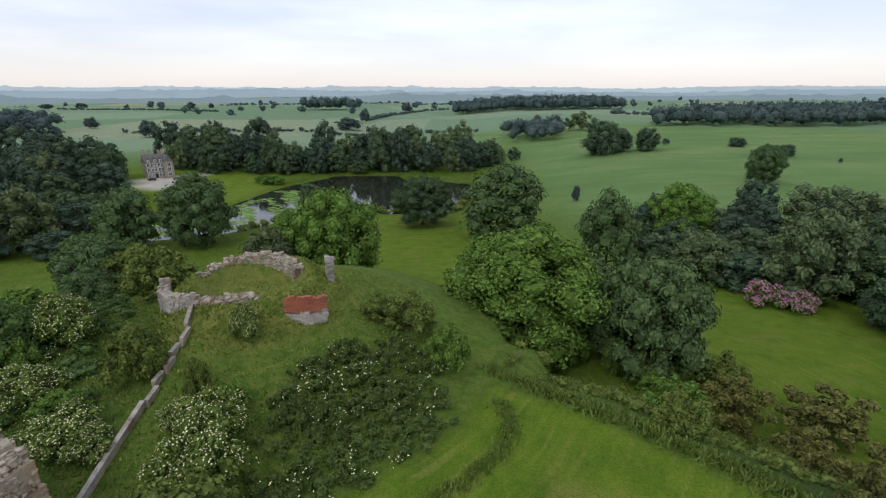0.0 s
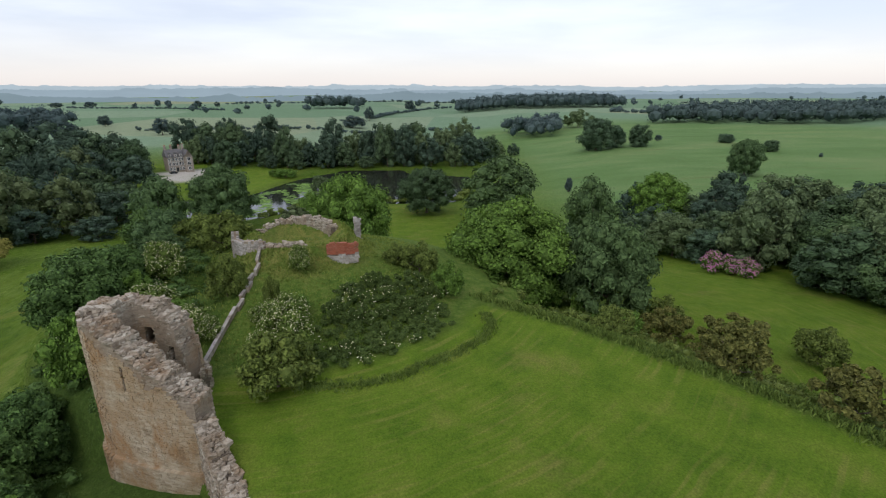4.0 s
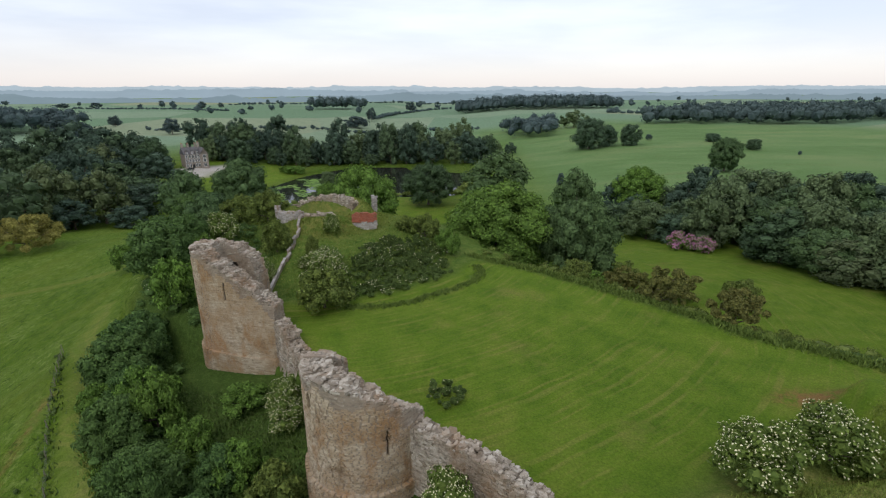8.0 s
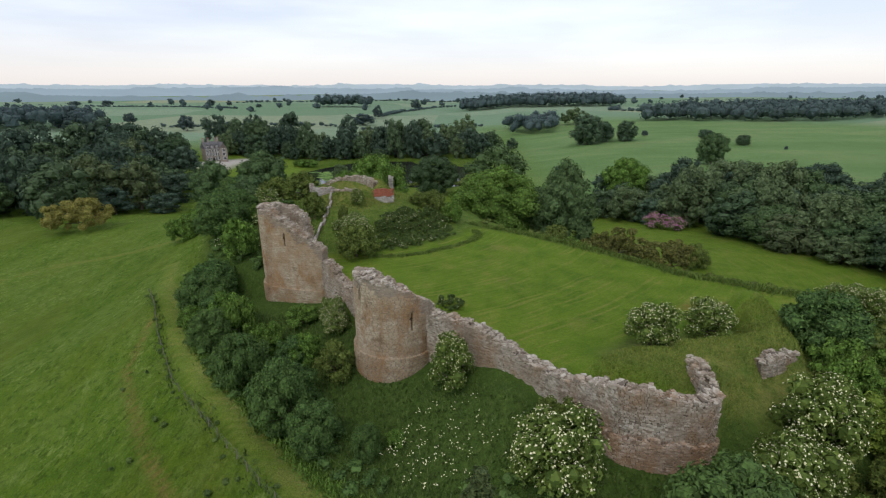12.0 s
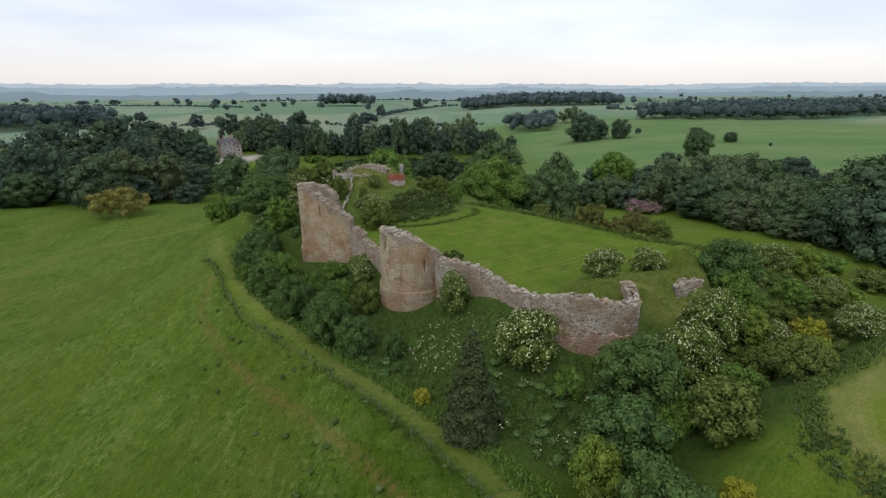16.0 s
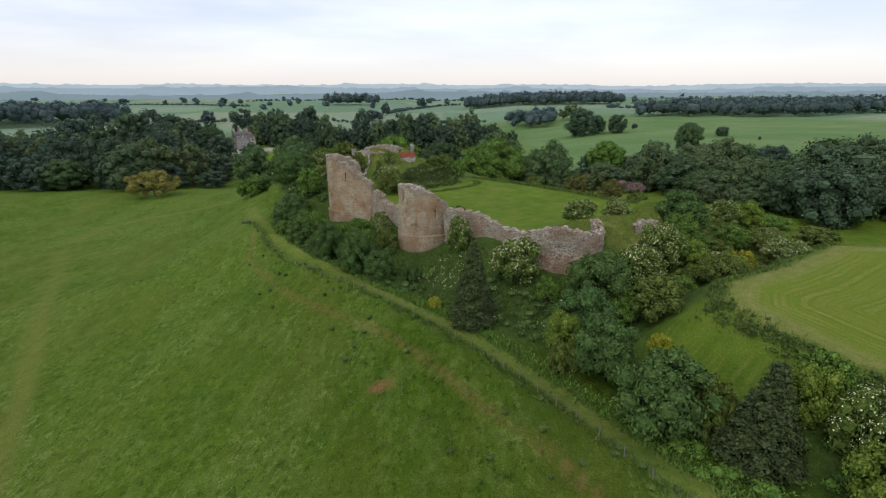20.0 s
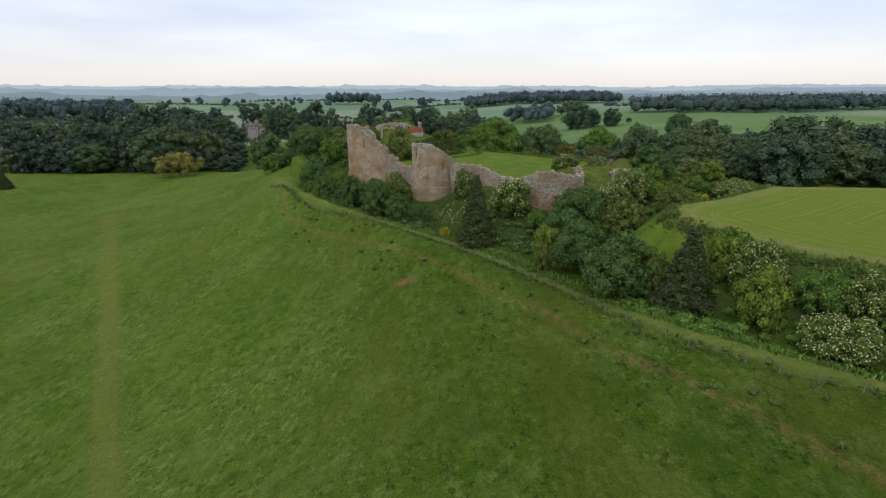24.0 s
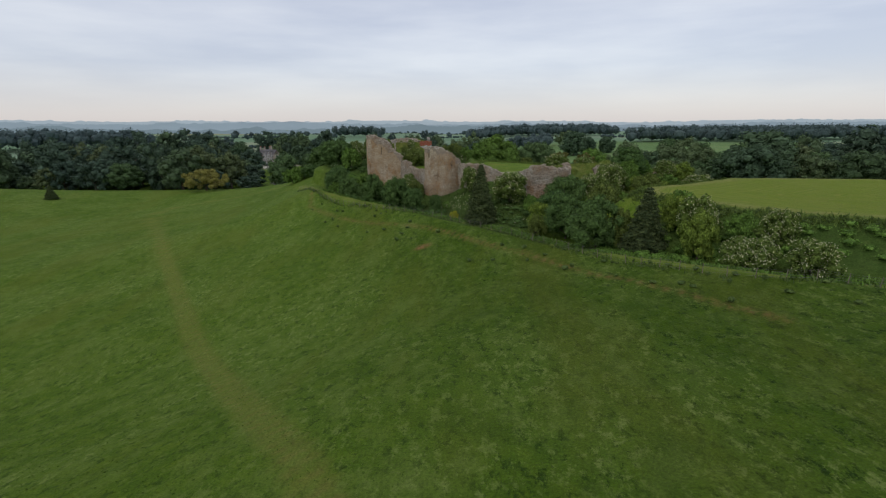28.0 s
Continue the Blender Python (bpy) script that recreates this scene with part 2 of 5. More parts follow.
def ground_material():
    k = Mat("grassland", 0.95, spec=0.1)
    mown, bare, crop = k.zones("zones")
    rough, gravel, path = k.zones("zones_b")
    park, _, _ = k.zones("zones_e")
    fine, mid, broad = k.noise(5.5, 4, 0.65), k.noise(0.55, 4, 0.6), k.noise(0.06, 3, 0.5)
    pasture = k.ramp(mid, (0.28, (0.039, 0.082, 0.005)), (0.50, (0.058, 0.108, 0.006)), (0.72, (0.088, 0.136, 0.010)))
    thick = k.span(k.noise(0.055, 4, 0.6, (1, 0.8, 1), 4), 0.43, 0.60)
    pasture = k.mix(k.calc("MULTIPLY", thick, 0.55), pasture, (0.092, 0.146, 0.020))
    pasture = k.mix(k.calc("MULTIPLY", k.span(thick, 0.0, 1.0, 0.35, 1.0), k.span(k.noise(1.0, 5, 0.8, (1, 0.6, 1), 6), 0.52, 0.60, 0, 0.95)), pasture, (0.175, 0.222, 0.056))
    pasture = k.mix(k.span(k.noise(1.3, 5, 0.8, (1, 0.6, 1), 8), 0.53, 0.62, 0, 0.9), pasture, (0.016, 0.042, 0.004))
    pasture = k.mix(k.span(k.noise(0.045, 3, 0.6, (1.6, 0.5, 1), 15), 0.52, 0.66, 0, 0.5), pasture, (0.098, 0.116, 0.014))
    pasture = k.mix(k.span(k.noise(0.20, 5, 0.7, (1.3, 0.7, 1), 51), 0.50, 0.62, 0, 0.45), pasture, (0.125, 0.172, 0.034))
    pasture = k.mix(k.span(k.noise(0.13, 5, 0.7, (1, 0.6, 1), 53), 0.54, 0.68, 0, 0.5), pasture, (0.040, 0.078, 0.006))
    deep, straw, bright_pasture = k.zones("zones_d")
    # pasture is brighter where this mask is high and darker where it is low
    pasture = k.mix(k.calc("MULTIPLY", bright_pasture, 0.2), pasture, (0.112, 0.180, 0.018))
    pasture = k.mix(k.span(bright_pasture, 0.0, 1.0, 0.68, 0.0), pasture, (0.62, 0.66, 0.55), "MULTIPLY")
    ring, worn, hay = k.zones("zones_c")
    lawn = k.ramp(k.noise(0.28, 4, 0.6), (0.30, (0.068, 0.126, 0.010)), (0.52, (0.100, 0.162, 0.014)), (0.72, (0.138, 0.182, 0.024)))
    line = k.n.new("ShaderNodeTexNoise")
    line.noise_dimensions = "1D"
    line.inputs["Scale"].default_value, line.inputs["Detail"].default_value = 1.0, 2.0
    k.put(line.inputs["W"], k.calc("ADD", k.calc("MULTIPLY", ring, 1.5), k.calc("MULTIPLY", k.noise(0.12, 2), 2.2)))
    lawn = k.mix(k.calc("MULTIPLY", k.span(line.outputs["Fac"], 0.50, 0.66), k.span(k.noise(0.16, 4, 0.7, seed=11), 0.42, 0.60, 0.0, 0.5)), lawn, (0.195, 0.190, 0.046))
    lawn = k.mix(k.calc("MULTIPLY", k.span(line.outputs["Fac"], 0.46, 0.32), 0.15), lawn, (0.055, 0.105, 0.008))
    lawn = k.mix(k.span(k.noise(0.11, 5, 0.72, seed=61), 0.56, 0.72, 0, 0.6), lawn, (0.185, 0.170, 0.046))
    lawn = k.mix(k.calc("MULTIPLY", hay, 0.75), lawn, k.mix(k.span(k.noise(0.22, 4, 0.7, seed=31), 0.35, 0.65, 0.0, 0.65), (0.145, 0.195, 0.018), k.ramp(line.outputs["Fac"], (0.36, (0.110, 0.162, 0.016)), (0.64, (0.262, 0.242, 0.062)))))
    lawn = k.mix(worn, lawn, k.ramp(k.noise(0.8, 3), (0.35, (0.150, 0.175, 0.040)), (0.65, (0.250, 0.225, 0.085))))
    tall = k.ramp(k.noise(0.9, 5, 0.7, seed=9), (0.30, (0.048, 0.092, 0.014)), (0.5, (0.086, 0.138, 0.022)), (0.72, (0.145, 0.170, 0.042)))
    tall = k.mix(k.calc("MULTIPLY", straw, k.span(k.noise(0.7, 4, 0.7, seed=21), 0.35, 0.6)), tall, (0.185, 0.185, 0.050))
    nettles = k.ramp(k.noise(1.3, 5, 0.75, seed=23), (0.30, (0.026, 0.052, 0.010)), (0.55, (0.050, 0.088, 0.017)), (0.75, (0.092, 0.128, 0.032)))
    tall = k.mix(k.calc("MULTIPLY", deep, 0.85), tall, nettles)
    c = k.mix(mown, pasture, lawn)
    c = k.mix(rough, c, tall)
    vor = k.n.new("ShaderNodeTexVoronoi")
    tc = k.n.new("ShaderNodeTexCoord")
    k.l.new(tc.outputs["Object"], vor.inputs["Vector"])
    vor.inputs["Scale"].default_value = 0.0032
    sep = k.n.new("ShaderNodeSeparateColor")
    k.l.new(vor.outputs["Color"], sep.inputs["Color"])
    # distance haze is painted into these blue-green field and parkland colours
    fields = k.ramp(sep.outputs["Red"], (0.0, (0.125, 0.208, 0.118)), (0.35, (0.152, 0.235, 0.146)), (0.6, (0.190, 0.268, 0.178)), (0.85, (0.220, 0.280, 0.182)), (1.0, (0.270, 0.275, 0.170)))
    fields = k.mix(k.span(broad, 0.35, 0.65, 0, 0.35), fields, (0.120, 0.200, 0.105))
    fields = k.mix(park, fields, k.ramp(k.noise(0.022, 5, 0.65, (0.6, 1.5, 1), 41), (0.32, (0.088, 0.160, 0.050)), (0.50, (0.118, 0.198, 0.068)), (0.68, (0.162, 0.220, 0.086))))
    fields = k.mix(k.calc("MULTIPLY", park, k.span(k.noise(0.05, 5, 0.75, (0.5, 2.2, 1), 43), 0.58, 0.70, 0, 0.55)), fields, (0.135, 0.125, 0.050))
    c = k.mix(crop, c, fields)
    c = k.mix(k.calc("MULTIPLY", path, k.span(k.noise(0.5, 4, 0.7, seed=13), 0.3, 0.6, 0.45, 0.95)), c, (0.135, 0.168, 0.028))
    c = k.mix(k.calc("MULTIPLY", bare, k.span(k.noise(1.1, 4, 0.7, seed=2), 0.35, 0.55)), c, (0.225, 0.112, 0.052))
    c = k.mix(gravel, c, (0.42, 0.39, 0.34))
    c = k.mix(0.5, c, k.ramp(fine, (0.3, 0.28), (0.7, 0.92)), "OVERLAY")
    k.color(c).bump(k.noise(2.6, 5, 0.75), 0.8, 0.35)
    return k.m


M_GROUND = ground_material()
M_WATER = Mat("pond_water", 0.06, spec=0.5)
M_WATER.color((0.022, 0.024, 0.018)).bump(M_WATER.noise(1.2, 2), 0.05, 0.05)
M_WATER = M_WATER.m
# ---- the lie of the land ----
BAILEY = [(-27, 30), (-24, 19), (-16, 10), (-6, -1), (4, -7.5), (10, -13.5), (15, -20), (23.5, -21), (29, -13), (38, -6), (49.5, 1.0), (48.5, 6), (44, 10), (36, 14), (30, 21), (21, 30), (13, 37), (4, 43), (-4, 50), (-14, 56), (-26, 46)]
MEADOW = [(32, -43), (36, -36), (45, -31), (60, -20), (95, -22), (95, -84), (60, -76), (46, -68), (37, -57)]
POND = [(-112, 170), (-132, 198), (-129, 220), (-102, 227), (-92, 270), (-72, 302), (-35, 308), (-20, 290), (12, 284), (14, 262), (3, 217), (-28, 214), (-50, 226), (-80, 184)]
MOTTE = (-22.3, 52.3)
WATER = -24.0


def sst(a, b, v):
    k = np.clip((v - a) / (b - a), 0, 1)
    return k * k * (3 - 2 * k)


def outside(poly, x, y):
    """Distance to a polygon's edge, negative inside."""
    best, inside = np.full(x.shape, 1e9), np.zeros(x.shape, bool)
    for (ax, ay), (bx, by) in zip(poly, poly[1:] + poly[:1]):
        ex, ey = bx - ax, by - ay
        k = np.clip(((x - ax) * ex + (y - ay) * ey) / (ex * ex + ey * ey), 0, 1)
        best = np.minimum(best, np.hypot(x - ax - k * ex, y - ay - k * ey))
        inside ^= ((ay > y) != (by > y)) & (x < ex * (y - ay) / (ey if ey else 1e-9) + ax)
    return np.where(inside, -best, best)


def waves(x, y, size, seed):
    """Smooth rolling unevenness between -1 and 1."""
    v = 0
    for k, (a, b) in enumerate(((1.0, 0.31), (-0.43, 0.87), (0.67, -0.71), (-0.9, -0.53))):
        v = v + np.sin((a * x + b * y) / size * (1 + 0.37 * k) + seed * (k + 1.7))
    return v / 4


def land(x, y):
    """Height of the ground."""
    x, y = np.asarray(x, float), np.asarray(y, float)
    d = -0.77 * (x + 49) - 0.635 * (y - 16.5)
    u = 0.636 * (x + 49) - 0.773 * (y - 16.5)
    fall = 15 - 10 * sst(70, 125, u)
    field = -5.5 - fall * (1 - np.exp(-np.maximum(d + 0.5 * np.maximum(-u, 0), 0) / 35)) - 1.2 * sst(0, -6, d) * sst(-40, 20, u)
    field = field + 0.35 * waves(x, y, 14, 2.0) * sst(0, 10, d)
    field = field + 0.088 * np.clip(u - 98, 0, 60) - 0.7 * sst(5, 20, u) * sst(68, 48, u) * sst(-2, 2, d)
    deep = -23.3 + 8.3 * sst(20, 130, x) + 6 * sst(-110, -170, x) * sst(190, 240, y)
    north = -7.5 + (deep + 7.5) * sst(30, 165, y)
    far = np.hypot(x, y)
    north = north + (waves(x, y, 90, 0.6) * 2.2 - 0.5) * sst(320, 600, far) + waves(x, y, 420, 1.3) * 7 * sst(700, 1600, far)
    north = north + 5 * sst(180, 420, y) * sst(60, 200, x) * sst(1200, 700, y) - 2 * sst(700, 1300, far) + 4 * sst(2000, 4300, far)
    w = np.maximum(sst(60, 150, y), np.maximum(sst(-32, -62, d), sst(140, 260, far)))
    h = field * (1 - w) + north * w
    s = outside(BAILEY, x, y) + 0.5 * waves(x, y, 3, 4.0)
    walled = sst(-46, -36, d) * sst(40, 28, y)
    skirt = (-2.6 - 0.6 * sst(0, -5, x) - 0.9 * sst(-12, -22, x) + 2.7 * np.exp(-((x - 5.5) / 5) ** 2)) * sst(15, 0, s) + h * (1 - sst(15, 0, s))
    bank = 1.0 + (h - 1.0) * sst(-0.5, 19, s)
    wallside = skirt + (1.0 - skirt) * sst(0.7, -0.7, s)
    h = np.where(s < 25, bank * (1 - walled) + wallside * walled, h)
    h = h + 2.9 * np.exp(-(((x - 22) / 7) ** 2 + ((y + 15) / 5) ** 2)) * sst(1.0, -0.6, s)
    bank = np.minimum(np.hypot(np.maximum(np.abs(x - 29) - 4.5, 0), y + 12.5 - 0.2 * (x - 29)), np.hypot(x - 35.5 - 0.3 * (y + 6), np.maximum(np.abs(y + 6) - 6, 0)))
    h = np.maximum(h, 4.3 - 0.16 * bank - 0.045 * bank ** 2 - 1.6 * sst(1.5, 3.0, bank))
    m = outside(MEADOW, x, y)
    h = h + (1.6 + 0.5 * waves(x, y, 20, 3) - h) * sst(13, -1, m)
    r = np.hypot(x - MOTTE[0], y - MOTTE[1])
    r = r * (1 - 0.11 * sst(10, 26, r) * (y < MOTTE[1])) + 0.4 * waves(x, y, 5, 1.0)
    cone = np.interp(r, (0, 4.4, 5.9, 7.2, 8.6, 10, 12.5, 29, 30, 40), (5.9, 6.0, 7.3, 7.4, 5.8, 5.1, 4.3, -1.0, -2, -60)) + 0.7 * sst(1, 6, y - MOTTE[1]) * sst(5, 6.4, r) * sst(11, 8.4, r)
    cone = cone - 4.2 * np.exp(-((x + 32.5) / 3.6) ** 2 - ((y - 46.5) / 4.5) ** 2) * sst(8.2, 10.5, r)
    h = np.maximum(h, cone)
    p = outside(POND, x, y)
    h = np.where(p < 6, np.minimum(h, WATER + 0.8 * sst(0, 5, p) - 1.6 * sst(0.5, -4, p) + 0.05), h)
    return h + 0.10 * waves(x, y, 2.1, 0.3)

# ---- building blocks ----
def thing(name, at=(0, 0, 0), label="", category="", group="", kind=""):
    ob = new(name)
    ob.location = at
    return tagged(ob, label, category, group, kind)


def mesh_of(name, verts, faces, material, smooth=False):
    me = bpy.data.meshes.new(name)
    me.from_pydata([tuple(v) for v in verts] if not isinstance(verts, np.ndarray) else verts.tolist(), [], faces if isinstance(faces, list) else faces.tolist())
    for m in material if isinstance(material, (list, tuple)) else [material]:
        me.materials.append(m)
    if smooth:
        me.shade_smooth()
    return me


def part_mesh(name, me, parent, label="", at=(0, 0, 0), kind=""):
    ob = new(name, me)
    ob.parent = parent
    ob.location = at
    return tagged(ob, label, kind=kind)


def part(name, bm, material, parent, label="", at=(0, 0, 0)):
    me = bpy.data.meshes.new(name)
    bm.to_mesh(me)
    bm.free()
    me.materials.append(material)
    return part_mesh(name, me, parent, label, at)


def unit(v):
    return v / np.maximum(np.linalg.norm(v, axis=-1, keepdims=True), 1e-9)


ICO_V, ICO_F = None, None
_bm = bmesh.new()
bmesh.ops.create_icosphere(_bm, subdivisions=2, radius=1.0)
_bm.verts.ensure_lookup_table()
ICO_V = np.array([v.co[:] for v in _bm.verts])
ICO_F = np.array([[v.index for v in f.verts] for f in _bm.faces])
_bm.free()
_bm = bmesh.new()
bmesh.ops.create_icosphere(_bm, subdivisions=1, radius=1.0)
_bm.verts.ensure_lookup_table()
ICO1_V = np.array([v.co[:] for v in _bm.verts])
ICO1_F = np.array([[v.index for v in f.verts] for f in _bm.faces])
_bm.free()


def leaf_quads(rng, centre, normal, size):
    """Small leaf cards round the given centres, facing roughly along the normals."""
    n = len(centre)
    a = unit(np.cross(normal, unit(rng.normal(size=(n, 3)))))
    b = np.cross(unit(normal), a)
    s = (size * rng.uniform(0.6, 1.3, n))[:, None]
    a, b = a * s, b * s * 0.75
    bend = unit(normal) * s * 0.25
    v = np.stack([centre - a - bend, centre - b * 0.9 + bend, centre + a - bend, centre + b * 0.9 + bend], 1).reshape(-1, 3)
    return v, np.arange(4 * n).reshape(n, 4)


def crown(seed, height, radius, low, lobes, leaves, size, shape="round", blossom=0, lump=(0.24, 0.50)):
    """The crown of a tree or bush: many clumps of leaves with gaps between. Returns (vertices, faces, material index)."""
    rng = np.random.default_rng(seed)
    z0, z1 = height * low, height
    cz, rz = (z0 + z1) / 2, (z1 - z0) / 2
    c = []
    golden = 2.399963
    for k in range(lobes):
        v = 1 - 1.9 * (k + 0.5) / lobes
        a = k * golden + rng.uniform(-0.4, 0.4)
        r = math.sqrt(max(0, 1 - v * v)) if v > 0 else max(0, 1 - (-v) ** 3.2) ** 0.5
        r *= rng.uniform(0.55, 0.96)
        if shape == "cone":
            v = 1 - 2 * ((k + 0.5) / lobes) ** 0.75
            r = (0.78 * (1 - v) / 2 + 0.05) * rng.uniform(0.55, 1.2)
        c.append((radius * r * math.cos(a), radius * r * math.sin(a), cz + rz * v * rng.uniform(0.66, 0.96) if shape != "cone" else cz + rz * v * 0.92))
    c = np.array(c + [(0, 0, cz)])
    base = min(radius, rz)
    lr = np.append(base * rng.uniform(*lump, lobes) * (18 / lobes) ** 0.25, base * 0.60)
    if shape == "cone":
        lr = np.append(radius * (0.14 + 0.32 * (z1 - c[:-1, 2]) / (z1 - z0)), radius * 0.25)
    flat = np.array([1.0, 1.0, 0.80 if shape != "cone" else 0.5])
    vs, fs, ms, n = [], [], [], 0
    ball_v, ball_f = (ICO1_V, ICO1_F) if leaves < 4000 else (ICO_V, ICO_F)
    for p, r in zip(c, lr):
        v = p + ball_v[ball_f.ravel()] * flat * r * 0.70 * rng.uniform(0.88, 1.12, (ball_f.size, 1))
        vs.append(v), fs.extend((np.arange(ball_f.size).reshape(-1, 3) + n).tolist())
        ms += [0] * len(ball_f)
        n += len(v)
    area = lr ** 2
    pick = rng.choice(len(c), leaves, p=area / area.sum())
    d = unit(rng.normal(size=(leaves, 3)) + np.array([0, 0, 0.25]))
    pos = c[pick] + d * flat * (lr[pick] * rng.uniform(0.80 if size < 0.3 else 0.66, 1.16, leaves))[:, None]
    keep = np.ones(leaves, bool)
    for k, (p, r) in enumerate(zip(c, lr)):
        keep &= (np.linalg.norm((pos - p) / flat, axis=1) > r * (0.74 if size < 0.3 else 0.60)) | (pick == k)
    pos, d = pos[keep], d[keep]
    v, f = leaf_quads(rng, pos, d + (0.42 if size < 0.3 else 0.26) * rng.normal(size=d.shape) + np.array([0, 0, 0.35]), size)
    vs.append(v), fs.extend((f + n).tolist())
    ms += [0] * len(f)
    n += len(v)
    if blossom:
        b = rng.choice(len(pos), min(blossom, len(pos)), replace=False)
        b = b[(d[b][:, 2] > -0.1)]
        v, f = leaf_quads(rng, pos[b] + d[b] * size * 0.7, d[b] + np.array([0, 0, 0.7]), size * 0.48)
        vs.append(v), fs.extend((f + n).tolist())
        ms += [1] * len(f)
        n += len(v)
    return np.concatenate(vs), fs, ms


def tube(points, radii, sides=7):
    vs, fs = [], []
    pts = [Vector(p) for p in points]
    for k, (p, r) in enumerate(zip(pts, radii)):
        way = (pts[min(k + 1, len(pts) - 1)] - pts[max(k - 1, 0)]).normalized()
        q = way.to_track_quat("Z", "Y")
        for i in range(sides):
            a = 2 * math.pi * i / sides
            vs.append(p + q @ Vector((r * math.cos(a), r * math.sin(a), 0)))
    for k in range(len(pts) - 1):
        for i in range(sides):
            j = (i + 1) % sides
            fs.append((k * sides + i, k * sides + j, (k + 1) * sides + j, (k + 1) * sides + i))
    fs.append(tuple(range(sides))[::-1])
    fs.append(tuple((len(pts) - 1) * sides + i for i in range(sides)))
    return vs, fs


def trunk_mesh(seed, height, radius, low, straight=False):
    rng = random.Random(seed)
    r = height * 0.026 + 0.05
    top = height * (0.92 if straight else 0.68)
    pts = [(0, 0, -0.6)] + [(rng.uniform(-0.3, 0.3) * r * k, rng.uniform(-0.3, 0.3) * r * k, top * k / 5) for k in range(6)]
    rad = [r * 1.6, r * 1.4] + [r * (1 - 0.16 * k) for k in range(1, 6)]
    vs, fs = tube(pts, rad, 8)
    for k in range(0 if straight else 7):
        a = k * 2.4 + rng.uniform(-0.4, 0.4)
        z = height * (low * 0.6 + 0.12 + 0.06 * k)
        e = (radius * 0.6 * math.cos(a), radius * 0.6 * math.sin(a), min(z + height * rng.uniform(0.1, 0.25), height * 0.85))
        m = (e[0] * 0.45, e[1] * 0.45, (z * 0.7 + e[2] * 0.3))
        v, f = tube([(0, 0, z), m, e], [r * 0.5, r * 0.36, r * 0.1], 6)
        n = len(vs)
        vs += v
        fs += [tuple(i + n for i in q) for q in f]
    return vs, fs


PLANTS = {}


def plant_kind(key, name, label, category, leaf, height, radius, low, lobes, leaves, size, shape="round", blossom=0, flower=None, variants=2, trunk=True, lump=(0.24, 0.50)):
    """Makes the meshes of one kind of plant, at its usual size; plants() sets out copies."""
    made = []
    for v in range(variants):
        seed = sum(map(ord, key)) * 7 + v
        cv, cf, cm = crown(seed, height, radius, low, lobes, leaves, size, shape, blossom, lump)
        me = mesh_of("crown", cv, cf, [LEAF[leaf], flower or M_BLOSSOM])
        me.polygons.foreach_set("material_index", cm)
        tm = None
        if trunk:
            tv, tf = trunk_mesh(seed, height, radius, low, shape == "cone")
            tm = mesh_of("trunk", tv, tf, M_BARK, True)
        made.append((me, tm))
    PLANTS[key] = (name, label, category, height, radius, made)


def plant(key, x, y, h, r, rng=random, group="", label="", sink=0.15):
    name, text, category, h0, r0, made = PLANTS[key]
    me, tm = rng.choice(made)
    ob = thing(name, (x, y, float(land(x, y)) - sink), label or text, category, group)
    ob.rotation_euler = (0, 0, rng.uniform(0, 6.28))
    ob.scale = (r / r0, r / r0, h / h0)
    if tm:
        part_mesh("trunk", tm, ob)
    part_mesh("crown", me, ob)
    return ob


def scatter(poly, spacing, rng, jitter=0.38):
    xs, ys = [p[0] for p in poly], [p[1] for p in poly]
    out = []
    y, row = min(ys), 0
    while y < max(ys):
        x = min(xs) + (spacing / 2 if row % 2 else 0)
        while x < max(xs):
            px, py = x + rng.uniform(-jitter, jitter) * spacing, y + rng.uniform(-jitter, jitter) * spacing
            if outside(poly, np.array([px]), np.array([py]))[0] < 0:
                out.append((px, py))
            x += spacing
        y += spacing * 0.87
        row += 1
    return out


def leafy_stuff(name, seed, spots, leaf, label, category, leaf_size=1.4, leaves=60, blobs=4, core=1.0):
    """Many far plants joined: spots are (x, y, height, radius)."""
    rng = np.random.default_rng(seed)
    vs, fs, n = [], [], 0
    zz = land(np.array([s[0] for s in spots]), np.array([s[1] for s in spots]))
    for (x, y, h, r), z in zip(spots, zz):
        cs = np.stack([rng.uniform(-0.5, 0.5, blobs) * r, rng.uniform(-0.5, 0.5, blobs) * r, h * rng.uniform(0.42, 0.74, blobs)], 1) + np.array([x, y, z])
        rr = r * rng.uniform(0.45, 0.66, blobs)
        rr[0], cs[0] = r * 0.72, (x, y, z + h * 0.5)
        fl = np.array([1, 1, min(1.0, h * 0.48 / max(r * 0.8, 0.01))])
        for c, q in zip(cs, rr):
            wob = 1 + 0.13 * np.sin(ICO1_V @ rng.normal(size=3) * 5 + rng.uniform(0, 6))
            v = c + ICO1_V * fl * (q * core * wob)[:, None]
            vs.append(v), fs.extend((ICO1_F + n).tolist())
            n += len(v)
        pick = rng.integers(0, blobs, leaves)
        d = unit(rng.normal(size=(leaves, 3)) + np.array([0, 0, 0.4]))
        v, f = leaf_quads(rng, cs[pick] + d * fl * (rr[pick] * rng.uniform(0.92, 1.3, leaves))[:, None], d + rng.normal(size=d.shape) * 0.5, leaf_size)
        vs.append(v), fs.extend((f + n).tolist())
        n += len(v)
    ob = new(name, mesh_of(name, np.concatenate(vs), fs, LEAF[leaf]))
    return tagged(ob, label, category, kind="stuff")


